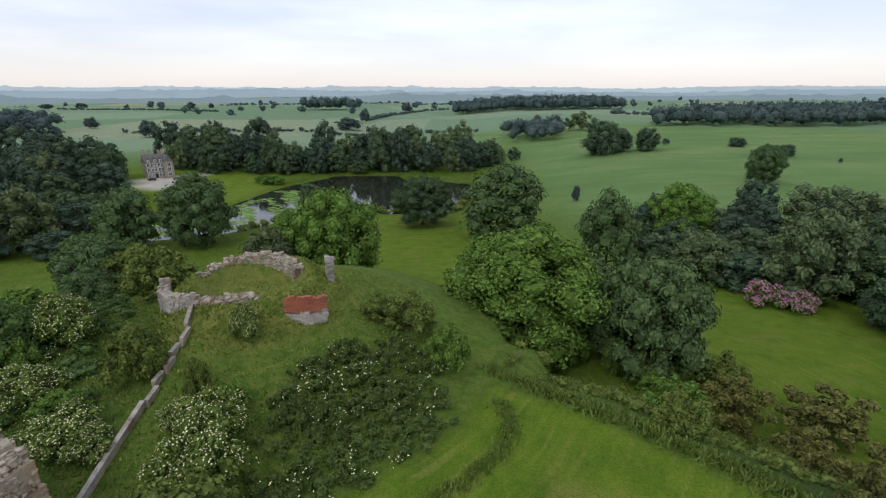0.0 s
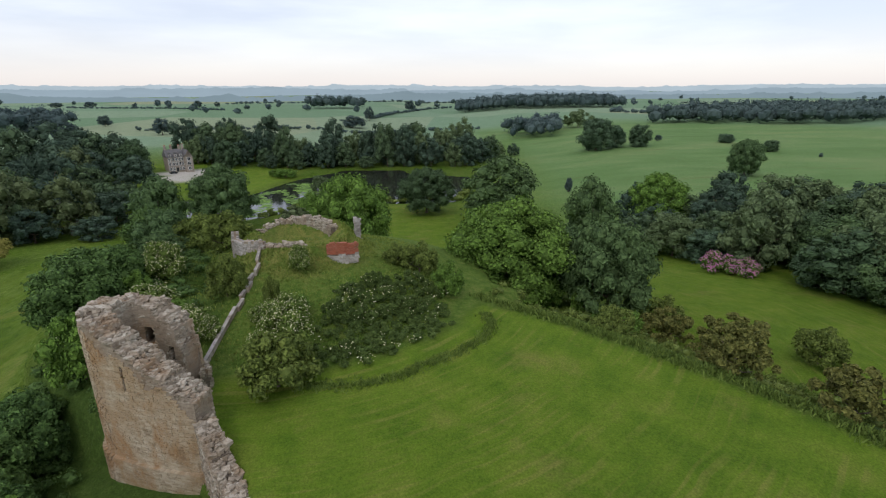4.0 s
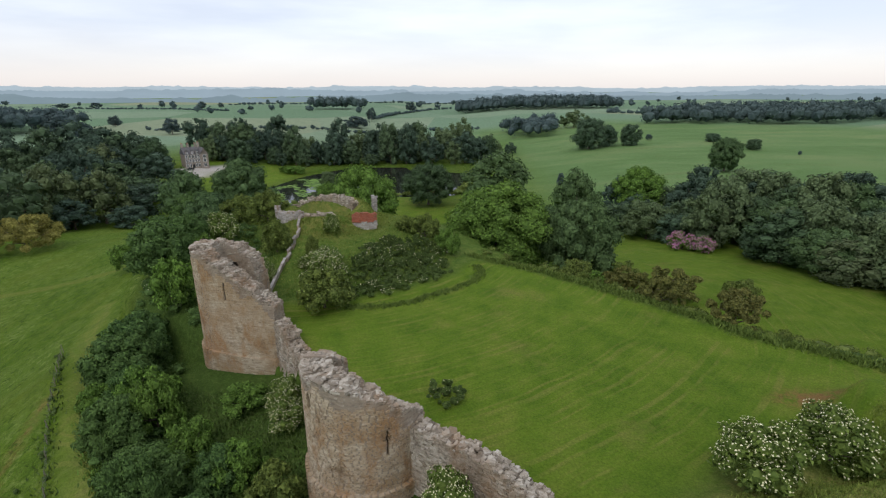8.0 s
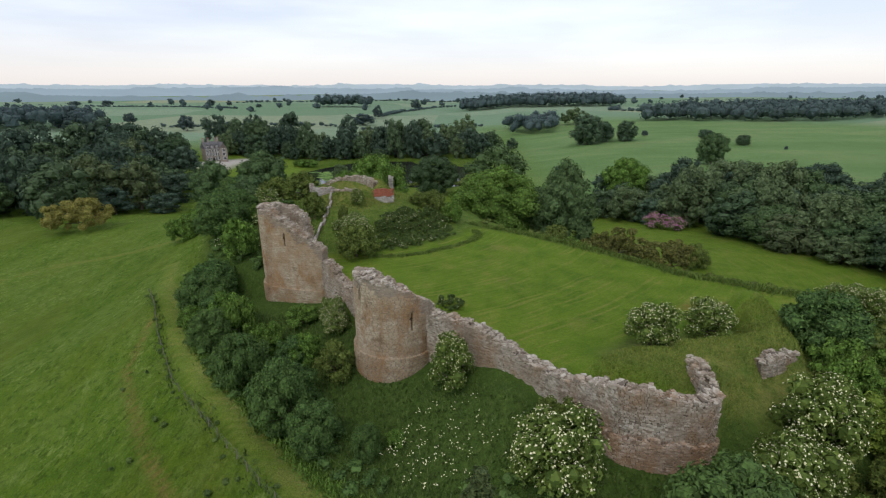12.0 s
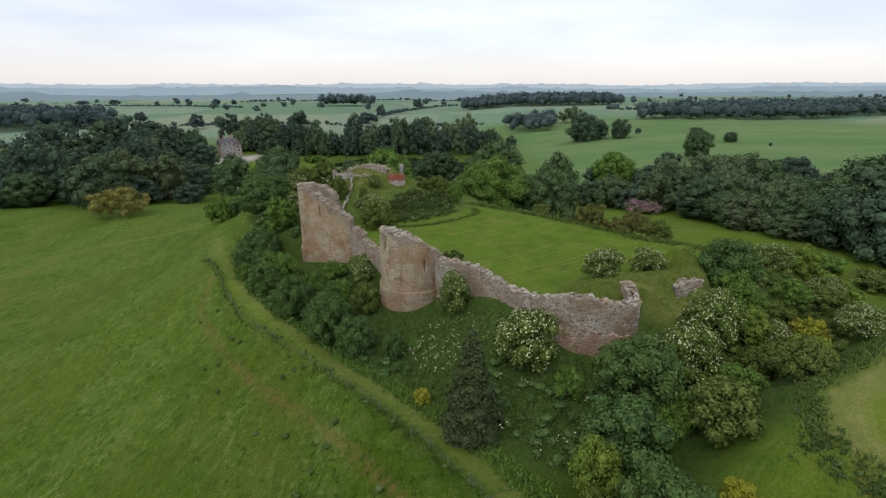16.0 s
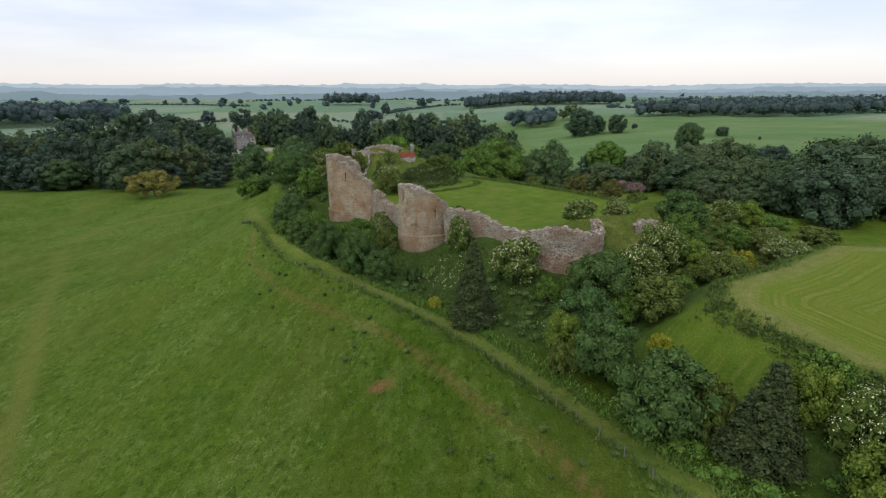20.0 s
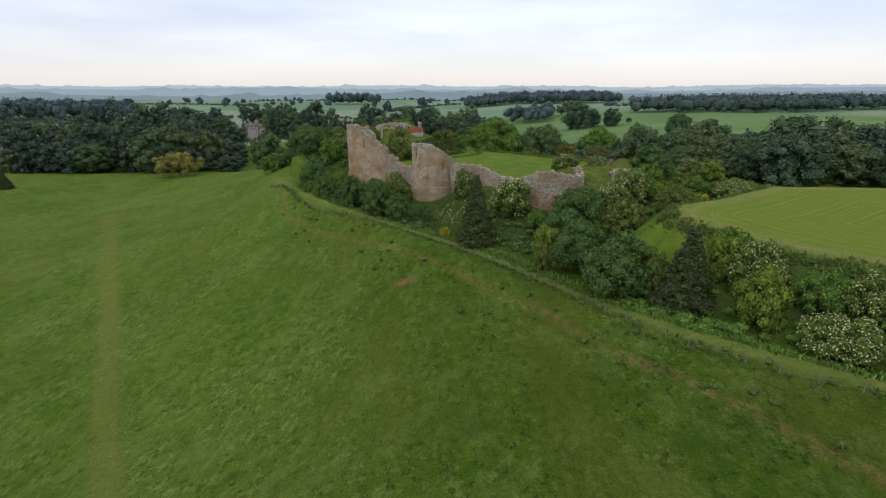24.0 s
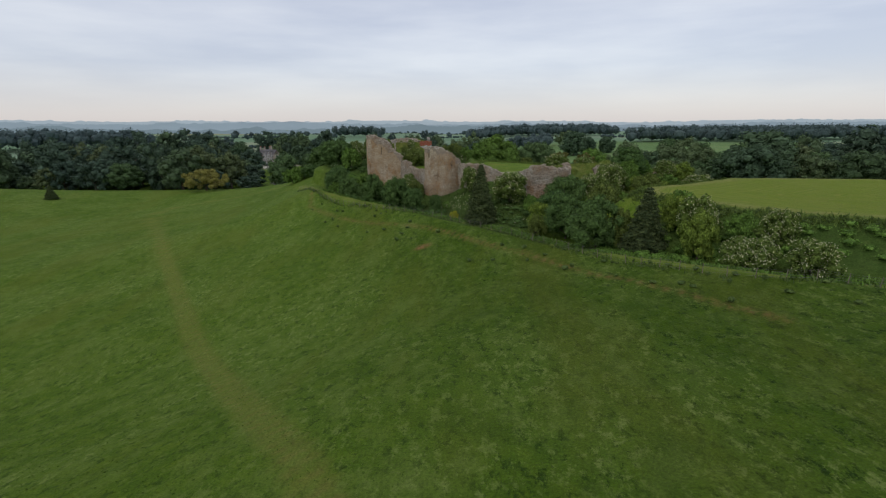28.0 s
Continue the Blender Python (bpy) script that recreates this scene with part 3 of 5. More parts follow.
def box_at(o, ax, ay, az, lx, ly, lz, rng, wob=0.0):
    """Eight corners and six faces of a stone: base middle o, axes and lengths."""
    o = np.array(o, float)
    v = []
    for sz in (0, 1):
        for sx, sy in ((-1, -1), (1, -1), (1, 1), (-1, 1)):
            v.append(o + ax * sx * lx / 2 + ay * sy * ly / 2 + az * sz * lz + (rng.uniform(-wob, wob, 3) if wob else 0))
    return v, [(0, 3, 2, 1), (4, 5, 6, 7), (0, 1, 5, 4), (1, 2, 6, 5), (2, 3, 7, 6), (3, 0, 4, 7)]


def masonry(name, path, thick, low, high, material, label, category, seed=1, course=0.28, length=0.5, rough=0.05, batter=0.0, holes=(), singles=120, core_mat=None, kind="", cap=True, inside=0.0, plinth=-99.0, crumble=0.0, ruin=None, joint=0.012):
    """A ruined wall along a path of (x, y). low(s), high(s): its foot and its broken top, by the distance s along the path.
    holes: (s, z, width, height) that go right through. Each stone is a block; those along the broken top are parts."""
    rng = np.random.default_rng(seed)
    P = np.array(path, float)
    seg = np.hypot(*np.diff(P, axis=0).T)
    S = np.concatenate([[0], np.cumsum(seg)])
    total = S[-1]

    def at(s):
        s = min(max(s, 0), total)
        k = min(max(np.searchsorted(S, s) - 1, 0), len(seg) - 1)
        f = (s - S[k]) / seg[k]
        i0, i1 = P[k], P[k + 1]
        way = (i1 - i0) / seg[k]
        if 0 < k and f < 0.5:
            w2 = (P[k] - P[k - 1]) / seg[k - 1]
            way = way * (0.5 + f) + w2 * (0.5 - f)
        if k < len(seg) - 1 and f > 0.5:
            w2 = (P[k + 2] - P[k + 1]) / seg[k + 1]
            way = way * (1.5 - f) + w2 * (f - 0.5)
        way = way / np.hypot(*way)
        return i0 + (i1 - i0) * f, way, np.array([way[1], -way[0]])

    def open_at(s, z, grow=0.0):
        return any(abs(s - hs) < hw / 2 + grow and abs(z - hz) < hh / 2 + grow for hs, hz, hw, hh in holes)

    root = thing(name, label=label, category=category, kind=kind)
    # core of mortar and small stuff, a little behind the faces
    step, rise = 0.35, 0.35
    ns = max(2, int(total / step))
    lows = [low(total * (i + 0.5) / ns) for i in range(ns)]
    tops = [high(total * (i + 0.5) / ns) for i in range(ns)]
    zb = min(lows)
    nz = int((max(tops) - zb) / rise) + 1
    full = [[lows[i] - 0.2 <= zb + (j + 0.5) * rise < tops[i] - 0.1 and not open_at(total * (i + 0.5) / ns, zb + (j + 0.5) * rise, 0.1) for j in range(nz)] for i in range(ns)]
    idx, cv, cf = {}, [], []

    def cp(i, j, side):
        key = (i, j, side)
        if key not in idx:
            p, _, n = at(total * i / ns)
            z = zb + j * rise
            off = (thick / 2 - 0.045 - rough * 0.6 + batter * (z < plinth) * (side > 0)) * side
            q = np.array([p[0] + n[0] * off, p[1] + n[1] * off, z]) + rng.uniform(-0.015, 0.015, 3)
            idx[key] = len(cv)
            cv.append(q)
        return idx[key]

    for i in range(ns):
        for j in range(nz):
            if not full[i][j]:
                continue
            cf.append((cp(i, j, 1), cp(i + 1, j, 1), cp(i + 1, j + 1, 1), cp(i, j + 1, 1)))
            cf.append((cp(i + 1, j, -1), cp(i, j, -1), cp(i, j + 1, -1), cp(i + 1, j + 1, -1)))
            if j + 1 == nz or not full[i][j + 1]:
                cf.append((cp(i, j + 1, 1), cp(i + 1, j + 1, 1), cp(i + 1, j + 1, -1), cp(i, j + 1, -1)))
            if j == 0 or not full[i][j - 1]:
                cf.append((cp(i, j, -1), cp(i + 1, j, -1), cp(i + 1, j, 1), cp(i, j, 1)))
            if i == 0 or not full[i - 1][j]:
                cf.append((cp(i, j, -1), cp(i, j, 1), cp(i, j + 1, 1), cp(i, j + 1, -1)))
            if i + 1 == ns or not full[i + 1][j]:
                cf.append((cp(i + 1, j, 1), cp(i + 1, j, -1), cp(i + 1, j + 1, -1), cp(i + 1, j + 1, 1)))
    part_mesh("core", mesh_of("core", np.array(cv), cf, core_mat or M_MORTAR), root)
    # facing stones, course by course
    sv, sf, n = [], [], 0
    rv, rf, rk = [], [], 0
    z, row = zb, 0
    while z < max(tops):
        c = course * rng.uniform(0.75, 1.25)
        s = rng.uniform(-0.3, 0) * length
        while s < total:
            ln = length * rng.uniform(0.55, 1.45)
            m = s + ln / 2
            s += ln
            if m > total or not (low(m) - 0.3 < z + c / 2 < high(m) + rng.uniform(-0.18, 0.12)):
                continue
            pieces = [(m - ln / 2, m + ln / 2)]
            for hs, hz, hw, hh in holes:
                if abs(z + c / 2 - hz) < hh / 2:
                    cut = []
                    for a, b in pieces:
                        cut += [q for q in ((a, min(b, hs - hw / 2)), (max(a, hs + hw / 2), b)) if q[1] - q[0] > 0.05]
                    pieces = cut
            for a, b in pieces:
                mid, ln2 = (a + b) / 2, b - a
                p, way, nrm = at(mid)
                for side in (1, -1):
                    broken = z > high(mid) - (crumble + (inside if side < 0 else 0.0)) * (0.75 + 0.35 * math.sin(mid * 1.7)) if crumble else False
                    proud = rng.uniform(-1, 1) * (0.09 if broken else rough) - (0.10 if broken else 0)
                    dep = 0.34
                    off = side * (thick / 2 - dep / 2 + proud + batter * (z < plinth) * (side > 0))
                    o = (p[0] + nrm[0] * off, p[1] + nrm[1] * off, z)
                    v, f = box_at(o, np.array([*way, 0]), np.array([*nrm, 0]), np.array([0, 0, 1.0]), ln2 - joint, dep, c - joint, rng, 0.05 if broken else 0.005 + rough * 0.3)
                    if broken:
                        rv += v
                        rf += [tuple(q + rk for q in t) for t in f]
                        rk += 8
                    else:
                        sv += v
                        sf += [tuple(q + n for q in t) for t in f]
                        n += 8
        z += c
        row += 1
    part_mesh("facing", mesh_of("facing", np.array(sv), sf, material), root, kind="stuff")
    if rv:
        part_mesh("broken_facing", mesh_of("broken_facing", np.array(rv), rf, ruin or material), root, kind="stuff")
    # loose blocks on the broken top
    if cap:
        shapes = []
        for k in range(8):
            bm = bmesh.new()
            bmesh.ops.create_cube(bm, size=1.0)
            for v in bm.verts:
                v.co = Vector((v.co.x * rng.uniform(0.75, 1.1), v.co.y * rng.uniform(0.7, 1.1), v.co.z * rng.uniform(0.6, 1.0)))
            me = bpy.data.meshes.new("stone")
            bm.to_mesh(me)
            bm.free()
            me.materials.append(ruin or material)
            shapes.append(me)
        count = int(min(1500, total * thick * 26))
        rest_v, rest_f, rn = [], [], 0
        for k in range(count):
            s = total * (k + rng.uniform(0, 1)) / count
            p, way, nrm = at(s)
            off = rng.uniform(-0.46, 0.46) * thick
            zt = high(s) - rng.uniform(0.02, 0.16)
            if open_at(s, zt, 0.2):
                continue
            size = rng.uniform(0.13, 0.34) if rng.uniform() < 0.85 else rng.uniform(0.3, 0.5)
            if k % max(1, count // singles) == 0:
                ob = part_mesh("stone", shapes[k % 8], root, at=(p[0] + nrm[0] * off, p[1] + nrm[1] * off, zt))
                ob.rotation_euler = (rng.uniform(-0.3, 0.3), rng.uniform(-0.3, 0.3), rng.uniform(0, 3))
                ob.scale = (size * 1.3, size, size * 0.7)
            else:
                a = rng.uniform(0, 3)
                v, f = box_at((p[0] + nrm[0] * off, p[1] + nrm[1] * off, zt - size * 0.3), np.array([math.cos(a), math.sin(a), rng.uniform(-0.3, 0.3)]), np.array([-math.sin(a), math.cos(a), rng.uniform(-0.3, 0.3)]), np.array([0, 0, 1.0]), size * 1.3, size, size * 0.65, rng, 0.06)
                rest_v += v
                rest_f += [tuple(q + rn for q in t) for t in f]
                rn += 8
        if rest_v:
            part_mesh("rubble", mesh_of("rubble", np.array(rest_v), rest_f, ruin or material), root, kind="stuff")
    return root


def arc(cx, cy, r, a0, a1, n=22):
    return [(cx + r * math.cos(radians(a0 + (a1 - a0) * k / n)), cy + r * math.sin(radians(a0 + (a1 - a0) * k / n))) for k in range(n + 1)]


def curve_through(stops):
    """A height that runs through (s, z) stops, with a ragged edge."""
    ss, zz = [a for a, b in stops], [b for a, b in stops]

    def f(s):
        return float(np.interp(s, ss, zz)) + 0.16 * math.sin(s * 3.1 + zz[0]) + 0.10 * math.sin(s * 7.7 + 1)
    return f

# ---- ground and water ----
def spread(lo, a, b, hi, step, grow):
    mid = list(np.arange(a, b + step / 2, step))
    out, d = [], step
    v = mid[0]
    while v > lo:
        d *= grow
        v -= d
        out.append(v)
    out = out[::-1]
    v, d = mid[-1], step
    while v < hi:
        d *= grow
        v += d
        mid.append(v)
    return np.array(out + mid)


FENCE = [(-62, 40), (-55, 25), (-49, 16.5), (-43, 7), (-35, -4), (-26, -13), (-17, -22), (-8, -30), (-2, -36), (4, -43.5), (9, -51), (13.6, -58.4), (18, -67), (22, -73.2), (25.4, -77), (29, -81.2), (33.5, -84.6), (44, -88), (60, -92), (85, -98)]
SCAR = [(-47, 12), (-45.5, 6), (-44.5, 1), (-41, -4), (-33, -14), (-26, -21.5), (-16.5, -29.5), (-9, -37), (-4, -42.5), (1, -49.5), (6, -56), (9.5, -60), (12, -65.3), (16, -73.6), (19.7, -78.5), (22.1, -82.8), (24.3, -87.5), (28, -94)]
TRACK = [(-60, 72), (-90, 67), (-106, 66), (-116, 55), (-113, 34), (-98, 14), (-81, -12), (-68, -31), (-55, -50), (-41, -71), (-29, -87), (-19, -101), (-12, -110), (-4, -125)]


def near_line(line, x, y):
    best = np.full(x.shape, 1e9)
    for (ax, ay), (bx, by) in zip(line, line[1:]):
        ex, ey = bx - ax, by - ay
        k = np.clip(((x - ax) * ex + (y - ay) * ey) / (ex * ex + ey * ey), 0, 1)
        best = np.minimum(best, np.hypot(x - ax - k * ex, y - ay - k * ey))
    return best


def side_of(line, x, y):
    """Positive to the left of the nearest stretch of a line that runs downhill, towards the bank."""
    best, side = np.full(x.shape, 1e9), np.zeros(x.shape)
    for (ax, ay), (bx, by) in zip(line, line[1:]):
        ex, ey = bx - ax, by - ay
        k = np.clip(((x - ax) * ex + (y - ay) * ey) / (ex * ex + ey * ey), 0, 1)
        d = np.hypot(x - ax - k * ex, y - ay - k * ey)
        side = np.where(d < best, ex * (y - ay) - ey * (x - ax), side)
        best = np.minimum(best, d)
    return side


gx = spread(-4700, -70, 95, 4700, 0.9, 1.09)
gy = spread(-1500, -140, 70, 4700, 0.9, 1.06)
GX, GY = np.meshgrid(gx, gy)
GZ = land(GX, GY)
nx, ny = len(gx), len(gy)
i0 = (np.arange(ny - 1)[:, None] * nx + np.arange(nx - 1)[None, :]).ravel()
gme = bpy.data.meshes.new("ground")
gme.vertices.add(nx * ny)
gme.vertices.foreach_set("co", np.stack([GX, GY, GZ], -1).ravel())
quads = np.stack([i0, i0 + 1, i0 + nx + 1, i0 + nx], 1)
gme.loops.add(quads.size)
gme.loops.foreach_set("vertex_index", quads.ravel())
gme.polygons.add(len(quads))
gme.polygons.foreach_set("loop_start", np.arange(0, quads.size, 4))
gme.polygons.foreach_set("loop_total", np.full(len(quads), 4))
gme.update()
gme.validate()
gme.shade_smooth()
gme.materials.append(M_GROUND)
s_b, s_m, s_p = outside(BAILEY, GX, GY), outside(MEADOW, GX, GY), outside(POND, GX, GY)
r_m = np.hypot(GX - MOTTE[0], GY - MOTTE[1])
d_f, u_f = -0.77 * (GX + 49) - 0.635 * (GY - 16.5), 0.636 * (GX + 49) - 0.773 * (GY - 16.5)
n_f = near_line(FENCE, GX, GY)
side_f = side_of(FENCE, GX, GY)
wob = waves(GX, GY, 1.7, 2.2)
hill = np.maximum(sst(24, 16, s_b), sst(14, 9, s_m)) * sst(1.0, -1.5, d_f)
motte_z = sst(30, 27, r_m + wob)
mound = sst(1.0, 0.55, np.hypot((GX - 27) / 13, (GY + 12.5) / 9) + 0.1 * wob)
lawn = sst(0.3, -1.2, s_b + 0.4 * wob) * (1 - motte_z) * (1 - mound)
strip = sst(4.6, 3.8, n_f + 0.3 * wob) * sst(0.6, 1.2, n_f) * (side_f > 0) * 0.9
mown = np.clip(lawn + sst(0.4, -0.6, s_m + 0.5 * wob) + strip, 0, 1)
rough = np.clip(np.maximum(hill, motte_z) - mown, 0, 1)
track = np.maximum(sst(2.0, 0.8, near_line(TRACK, GX, GY) + 0.3 * wob) * 0.75, 0.5 * sst(1.2, 0.2, s_m) * sst(-2.5, -0.6, s_m))
bare = np.maximum.reduce([0.48 * sst(0.8, 0.05, near_line(SCAR, GX, GY) + 0.12 * wob) * sst(-1.6, -0.2, waves(GX, GY, 4, 1.2)), 0.9 * sst(1.6, 0.3, np.hypot((GX + 9) / 1.4, GY + 46)), 0.8 * sst(2.2, 0.6, np.hypot((GX - 34) / 2.4, GY - 2.5)), 0.2 * sst(0.6, 0.1, np.abs(near_line(TRACK, GX, GY) - 0.8))])
DRIVE = [(-164, 258), (-154, 244), (-144, 248), (-145, 262), (-139, 282), (-140, 294), (-150, 291), (-157, 270)]
garden = sst(0, -3, outside([(-175, 236), (-128, 228), (-104, 232), (-96, 270), (-104, 300), (-140, 310), (-190, 290)], GX, GY))
park = 0.8 * sst(16, 20, s_b) * sst(-5, 10, GY) * sst(12, 26, GX) * sst(170, 130, GY)
park = np.maximum(park, 0.9 * sst(31, 35, r_m) * sst(62, 75, GY) * sst(-75, -60, GX) * sst(45, 30, GX) * sst(212, 205, GY))
mown = np.clip(mown + garden + park, 0, 1)
gravel = sst(1, -1, outside(DRIVE, GX, GY))
# brings in the haze-tinted field colours, more with distance
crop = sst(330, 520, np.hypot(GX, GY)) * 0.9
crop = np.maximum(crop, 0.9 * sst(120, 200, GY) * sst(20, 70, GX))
parkland = sst(0, 40, GX) * sst(700, 560, np.hypot(GX, GY))
ring = np.where(s_m < 3, -s_m + 40, 0.9 * r_m + 0.8 * waves(GX, GY, 16, 0.8))
worn = np.maximum(0.8 * sst(4.5, 0.5, -s_m) * (s_m < 0.5), 0.45 * sst(0.5, 0.0, np.abs(near_line(FENCE, GX, GY) - 3.2)) + 0.25 * strip)
deep = np.clip(sst(-1, 2, s_b) * sst(44, 34, GY) * sst(1.0, -3, d_f) * (1 - sst(2, 0.5, s_m)) * sst(16, 24, GX * 0 + 40 - np.abs(GX - 28) * 0.2), 0, 1)
deep = np.maximum(deep * sst(-30, 6, -d_f + 0.0 * GX - 6), sst(-24, -32, GX) * motte_z * 0.7)
glade = sst(9, 4, np.hypot(GX - 29, (GY + 47) / 1.4))
deep = deep * (1 - glade) * (1 - mound)
rough = rough * (1 - 0.9 * glade)
mown = np.maximum(mown, glade)
# high in the west and north-east, low elsewhere
bright_pasture = np.maximum(sst(24, -34, GX + 0.25 * (GY + 80) + 5 * waves(GX, GY, 9, 2.6)), sst(-5, 25, GY) * sst(10, 30, GX))
straw = np.maximum(sst(13, 9, r_m), mound * 0.8)
for nm, ch in (("zones", (mown, bare, crop)), ("zones_b", (rough, gravel, track)), ("zones_d", (deep, straw, bright_pasture)), ("zones_c", (ring, worn, sst(0.5, -0.5, s_m))), ("zones_e", (parkland, parkland, parkland))):
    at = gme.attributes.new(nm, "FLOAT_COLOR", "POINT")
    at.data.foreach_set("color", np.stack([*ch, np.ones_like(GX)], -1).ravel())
ground = tagged(new("ground", gme), "rolling green pasture with mown lawns and long grass", "ground", kind="structure")

pv = [(x, y, WATER) for x, y in POND]
cx0, cy0 = sum(p[0] for p in POND) / len(POND), sum(p[1] for p in POND) / len(POND)
wv = [(cx0 + (x - cx0) * 1.12, cy0 + (y - cy0) * 1.12, WATER) for x, y in POND]
water = tagged(new("water", mesh_of("water", wv, [tuple(range(len(wv)))], M_WATER)), "dark still pond reflecting the pale sky", "pond", kind="structure")


# distant ridges that close the view, glowing in colours with haze painted in
def ridge(name, dist, base, top, seed, color, label, wide=1.0):
    rng = np.random.default_rng(int(seed * 10))
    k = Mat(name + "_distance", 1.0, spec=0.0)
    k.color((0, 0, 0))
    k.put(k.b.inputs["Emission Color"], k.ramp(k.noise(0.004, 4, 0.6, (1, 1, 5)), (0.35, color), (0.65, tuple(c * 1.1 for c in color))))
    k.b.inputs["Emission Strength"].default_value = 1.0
    xs = np.linspace(-4400, 4400, 1700)
    vs, fs = [], []
    for i, x in enumerate(xs):
        y = math.sqrt(max(dist * dist - (x * 0.7) ** 2, 1e5))
        t = top + 10 * max(0.0, -x / 4400) + wide * (7 * math.sin(x / 610 + seed) + 5 * math.sin(x / 233 + 2 * seed)) + 14 * max(0, math.sin(x / 1300 - 2.4)) + rng.uniform(0, 4.0) + 9 * max(0, math.sin(x / 19 + seed) * math.sin(x / 53 + 2 * seed) * math.sin(x / 311 + seed)) + 11 * max(0, math.sin(x / 71 + seed) * math.sin(x / 197)) ** 2
        vs += [(x, y, base), (x, y + 60, t), (x, y + 500, base)]
        if i:
            a = 3 * i
            fs += [(a - 3, a, a + 1, a - 2), (a - 2, a + 1, a + 2, a - 1)]
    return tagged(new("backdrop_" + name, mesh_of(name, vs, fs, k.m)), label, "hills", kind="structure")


# each farther ridge glows paler and bluer, as painted haze
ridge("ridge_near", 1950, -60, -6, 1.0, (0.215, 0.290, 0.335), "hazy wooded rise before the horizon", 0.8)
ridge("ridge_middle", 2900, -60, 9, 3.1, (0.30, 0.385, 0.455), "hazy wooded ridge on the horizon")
ridge("ridge_far", 4300, -60, 30, 2.3, (0.42, 0.51, 0.58), "hazy pale blue hills on the horizon")

# ---- the ruined castle ----
def foot(path, drop=0.8):
    P = np.array(path, float)
    seg = np.concatenate([[0], np.cumsum(np.hypot(*np.diff(P, axis=0).T))])

    at = np.linspace(0, seg[-1], 120)
    x, y = np.interp(at, seg, P[:, 0]), np.interp(at, seg, P[:, 1])
    r = np.linspace(0, 6.28, 7)
    floor_z = np.min(land(x[:, None] + 1.6 * np.cos(r), y[:, None] + 1.6 * np.sin(r)), axis=1) - drop
    return lambda s: float(np.interp(s, at, floor_z))


def tower(name, cx, cy, r, a0, a1, stops, label, seed, holes, plinth):
    path = arc(cx, cy, r, a0, a1)
    total = abs(radians(a1 - a0)) * r
    return masonry(name, path, 2.5, foot(path), curve_through([(s * total, z) for s, z in stops]), M_ASHLAR, label, "tower", seed, 0.165, 0.42, 0.02, 0.32, [(s * total, z, w, h) for s, z, w, h in holes], 200, plinth=plinth, crumble=1.5, inside=4.5, ruin=M_RUBBLE)


nose, along_flank, across = Vector((-27.3, 20.3)), Vector((0.974, -0.225)), Vector((0.225, 0.974))
horseshoe = [tuple(nose + across * 2.65 + along_flank * k) for k in (3.0, 2.0, 1.0)]
horseshoe += [tuple(nose + across * 2.65 * math.cos(radians(k * 10)) - along_flank * 2.65 * math.sin(radians(k * 10))) for k in range(19)]
horseshoe += [tuple(nose - across * (2.65 + 0.35 * math.sin(k * 0.35)) + along_flank * k) for k in (1.4, 2.8, 4.2, 5.6, 7.0, 8.4)]
shoe_top = [(0, 5.4), (0.5, 7.6), (1.4, 8.7), (3.0, 9.5), (5.5, 10.2), (7.6, 10.5), (9.6, 10.4), (11.0, 10.0), (12.6, 9.2), (14.6, 8.1), (16.6, 6.7), (18.6, 5.2), (20.0, 4.2), (20.8, 3.8)]
shoe_holes = [(0.9, 5.2, 0.5, 1.5), (3.3, 6.9, 1.3, 1.7), (13.8, 6.0, 0.22, 2.2), (13.8, 6.3, 0.5, 0.18)]
tall_tower = masonry("tower", horseshoe, 2.5, foot(horseshoe), curve_through(shoe_top), M_ASHLAR, "tall ruined horseshoe-shaped limestone tower with a broken sloping top", "tower", 3, 0.165, 0.42, 0.02, 0.32, shoe_holes, 200, plinth=-2.2, crumble=1.5, inside=6.0, ruin=M_RUBBLE)
nook, outer = Vector((*(nose + across * 2.65 - along_flank * 0.3), 6.9)), Vector((*across, 0)).normalized()
nook_bm = bmesh.new()
bmesh.ops.create_cube(nook_bm, size=1.0)
bmesh.ops.scale(nook_bm, vec=(1.7, 0.5, 2.1), verts=nook_bm.verts)
bmesh.ops.transform(nook_bm, matrix=Matrix.Translation(nook + outer * 0.6) @ Matrix.Rotation(math.atan2(outer.y, outer.x) - math.pi / 2, 4, "Z"), verts=nook_bm.verts)
# made-up block, dark in colour, added so the recess looks shaded
part("blocking", nook_bm, M_DARKCORE, tall_tower, "added block, coloured dark as shade, closing the window recess")
tower("tower", -6.55, -2.1, 3.75, 135, 352, [(0, 6.2), (0.1, 7.3), (0.25, 7.8), (0.42, 8.0), (0.58, 7.9), (0.7, 7.0), (0.82, 5.6), (0.94, 4.2), (1, 3.8)], "round ruined limestone tower with arrow slits and crumbling top", 5, [(0.40, 6.1, 0.32, 1.9), (0.75, 3.1, 0.13, 2.0), (0.75, 3.4, 0.5, 0.18)], -1.4)
p = [(-19.7, 15.3), (-18.3, 13.4), (-15.4, 10.2), (-12.4, 6.0), (-10.6, 2.6)]
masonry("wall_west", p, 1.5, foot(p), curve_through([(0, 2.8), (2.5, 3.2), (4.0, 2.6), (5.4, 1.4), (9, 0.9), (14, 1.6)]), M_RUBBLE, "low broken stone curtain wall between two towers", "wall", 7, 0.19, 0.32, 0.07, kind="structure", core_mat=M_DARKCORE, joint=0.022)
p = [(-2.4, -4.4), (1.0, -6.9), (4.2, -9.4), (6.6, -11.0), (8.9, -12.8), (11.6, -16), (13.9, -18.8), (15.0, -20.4)]
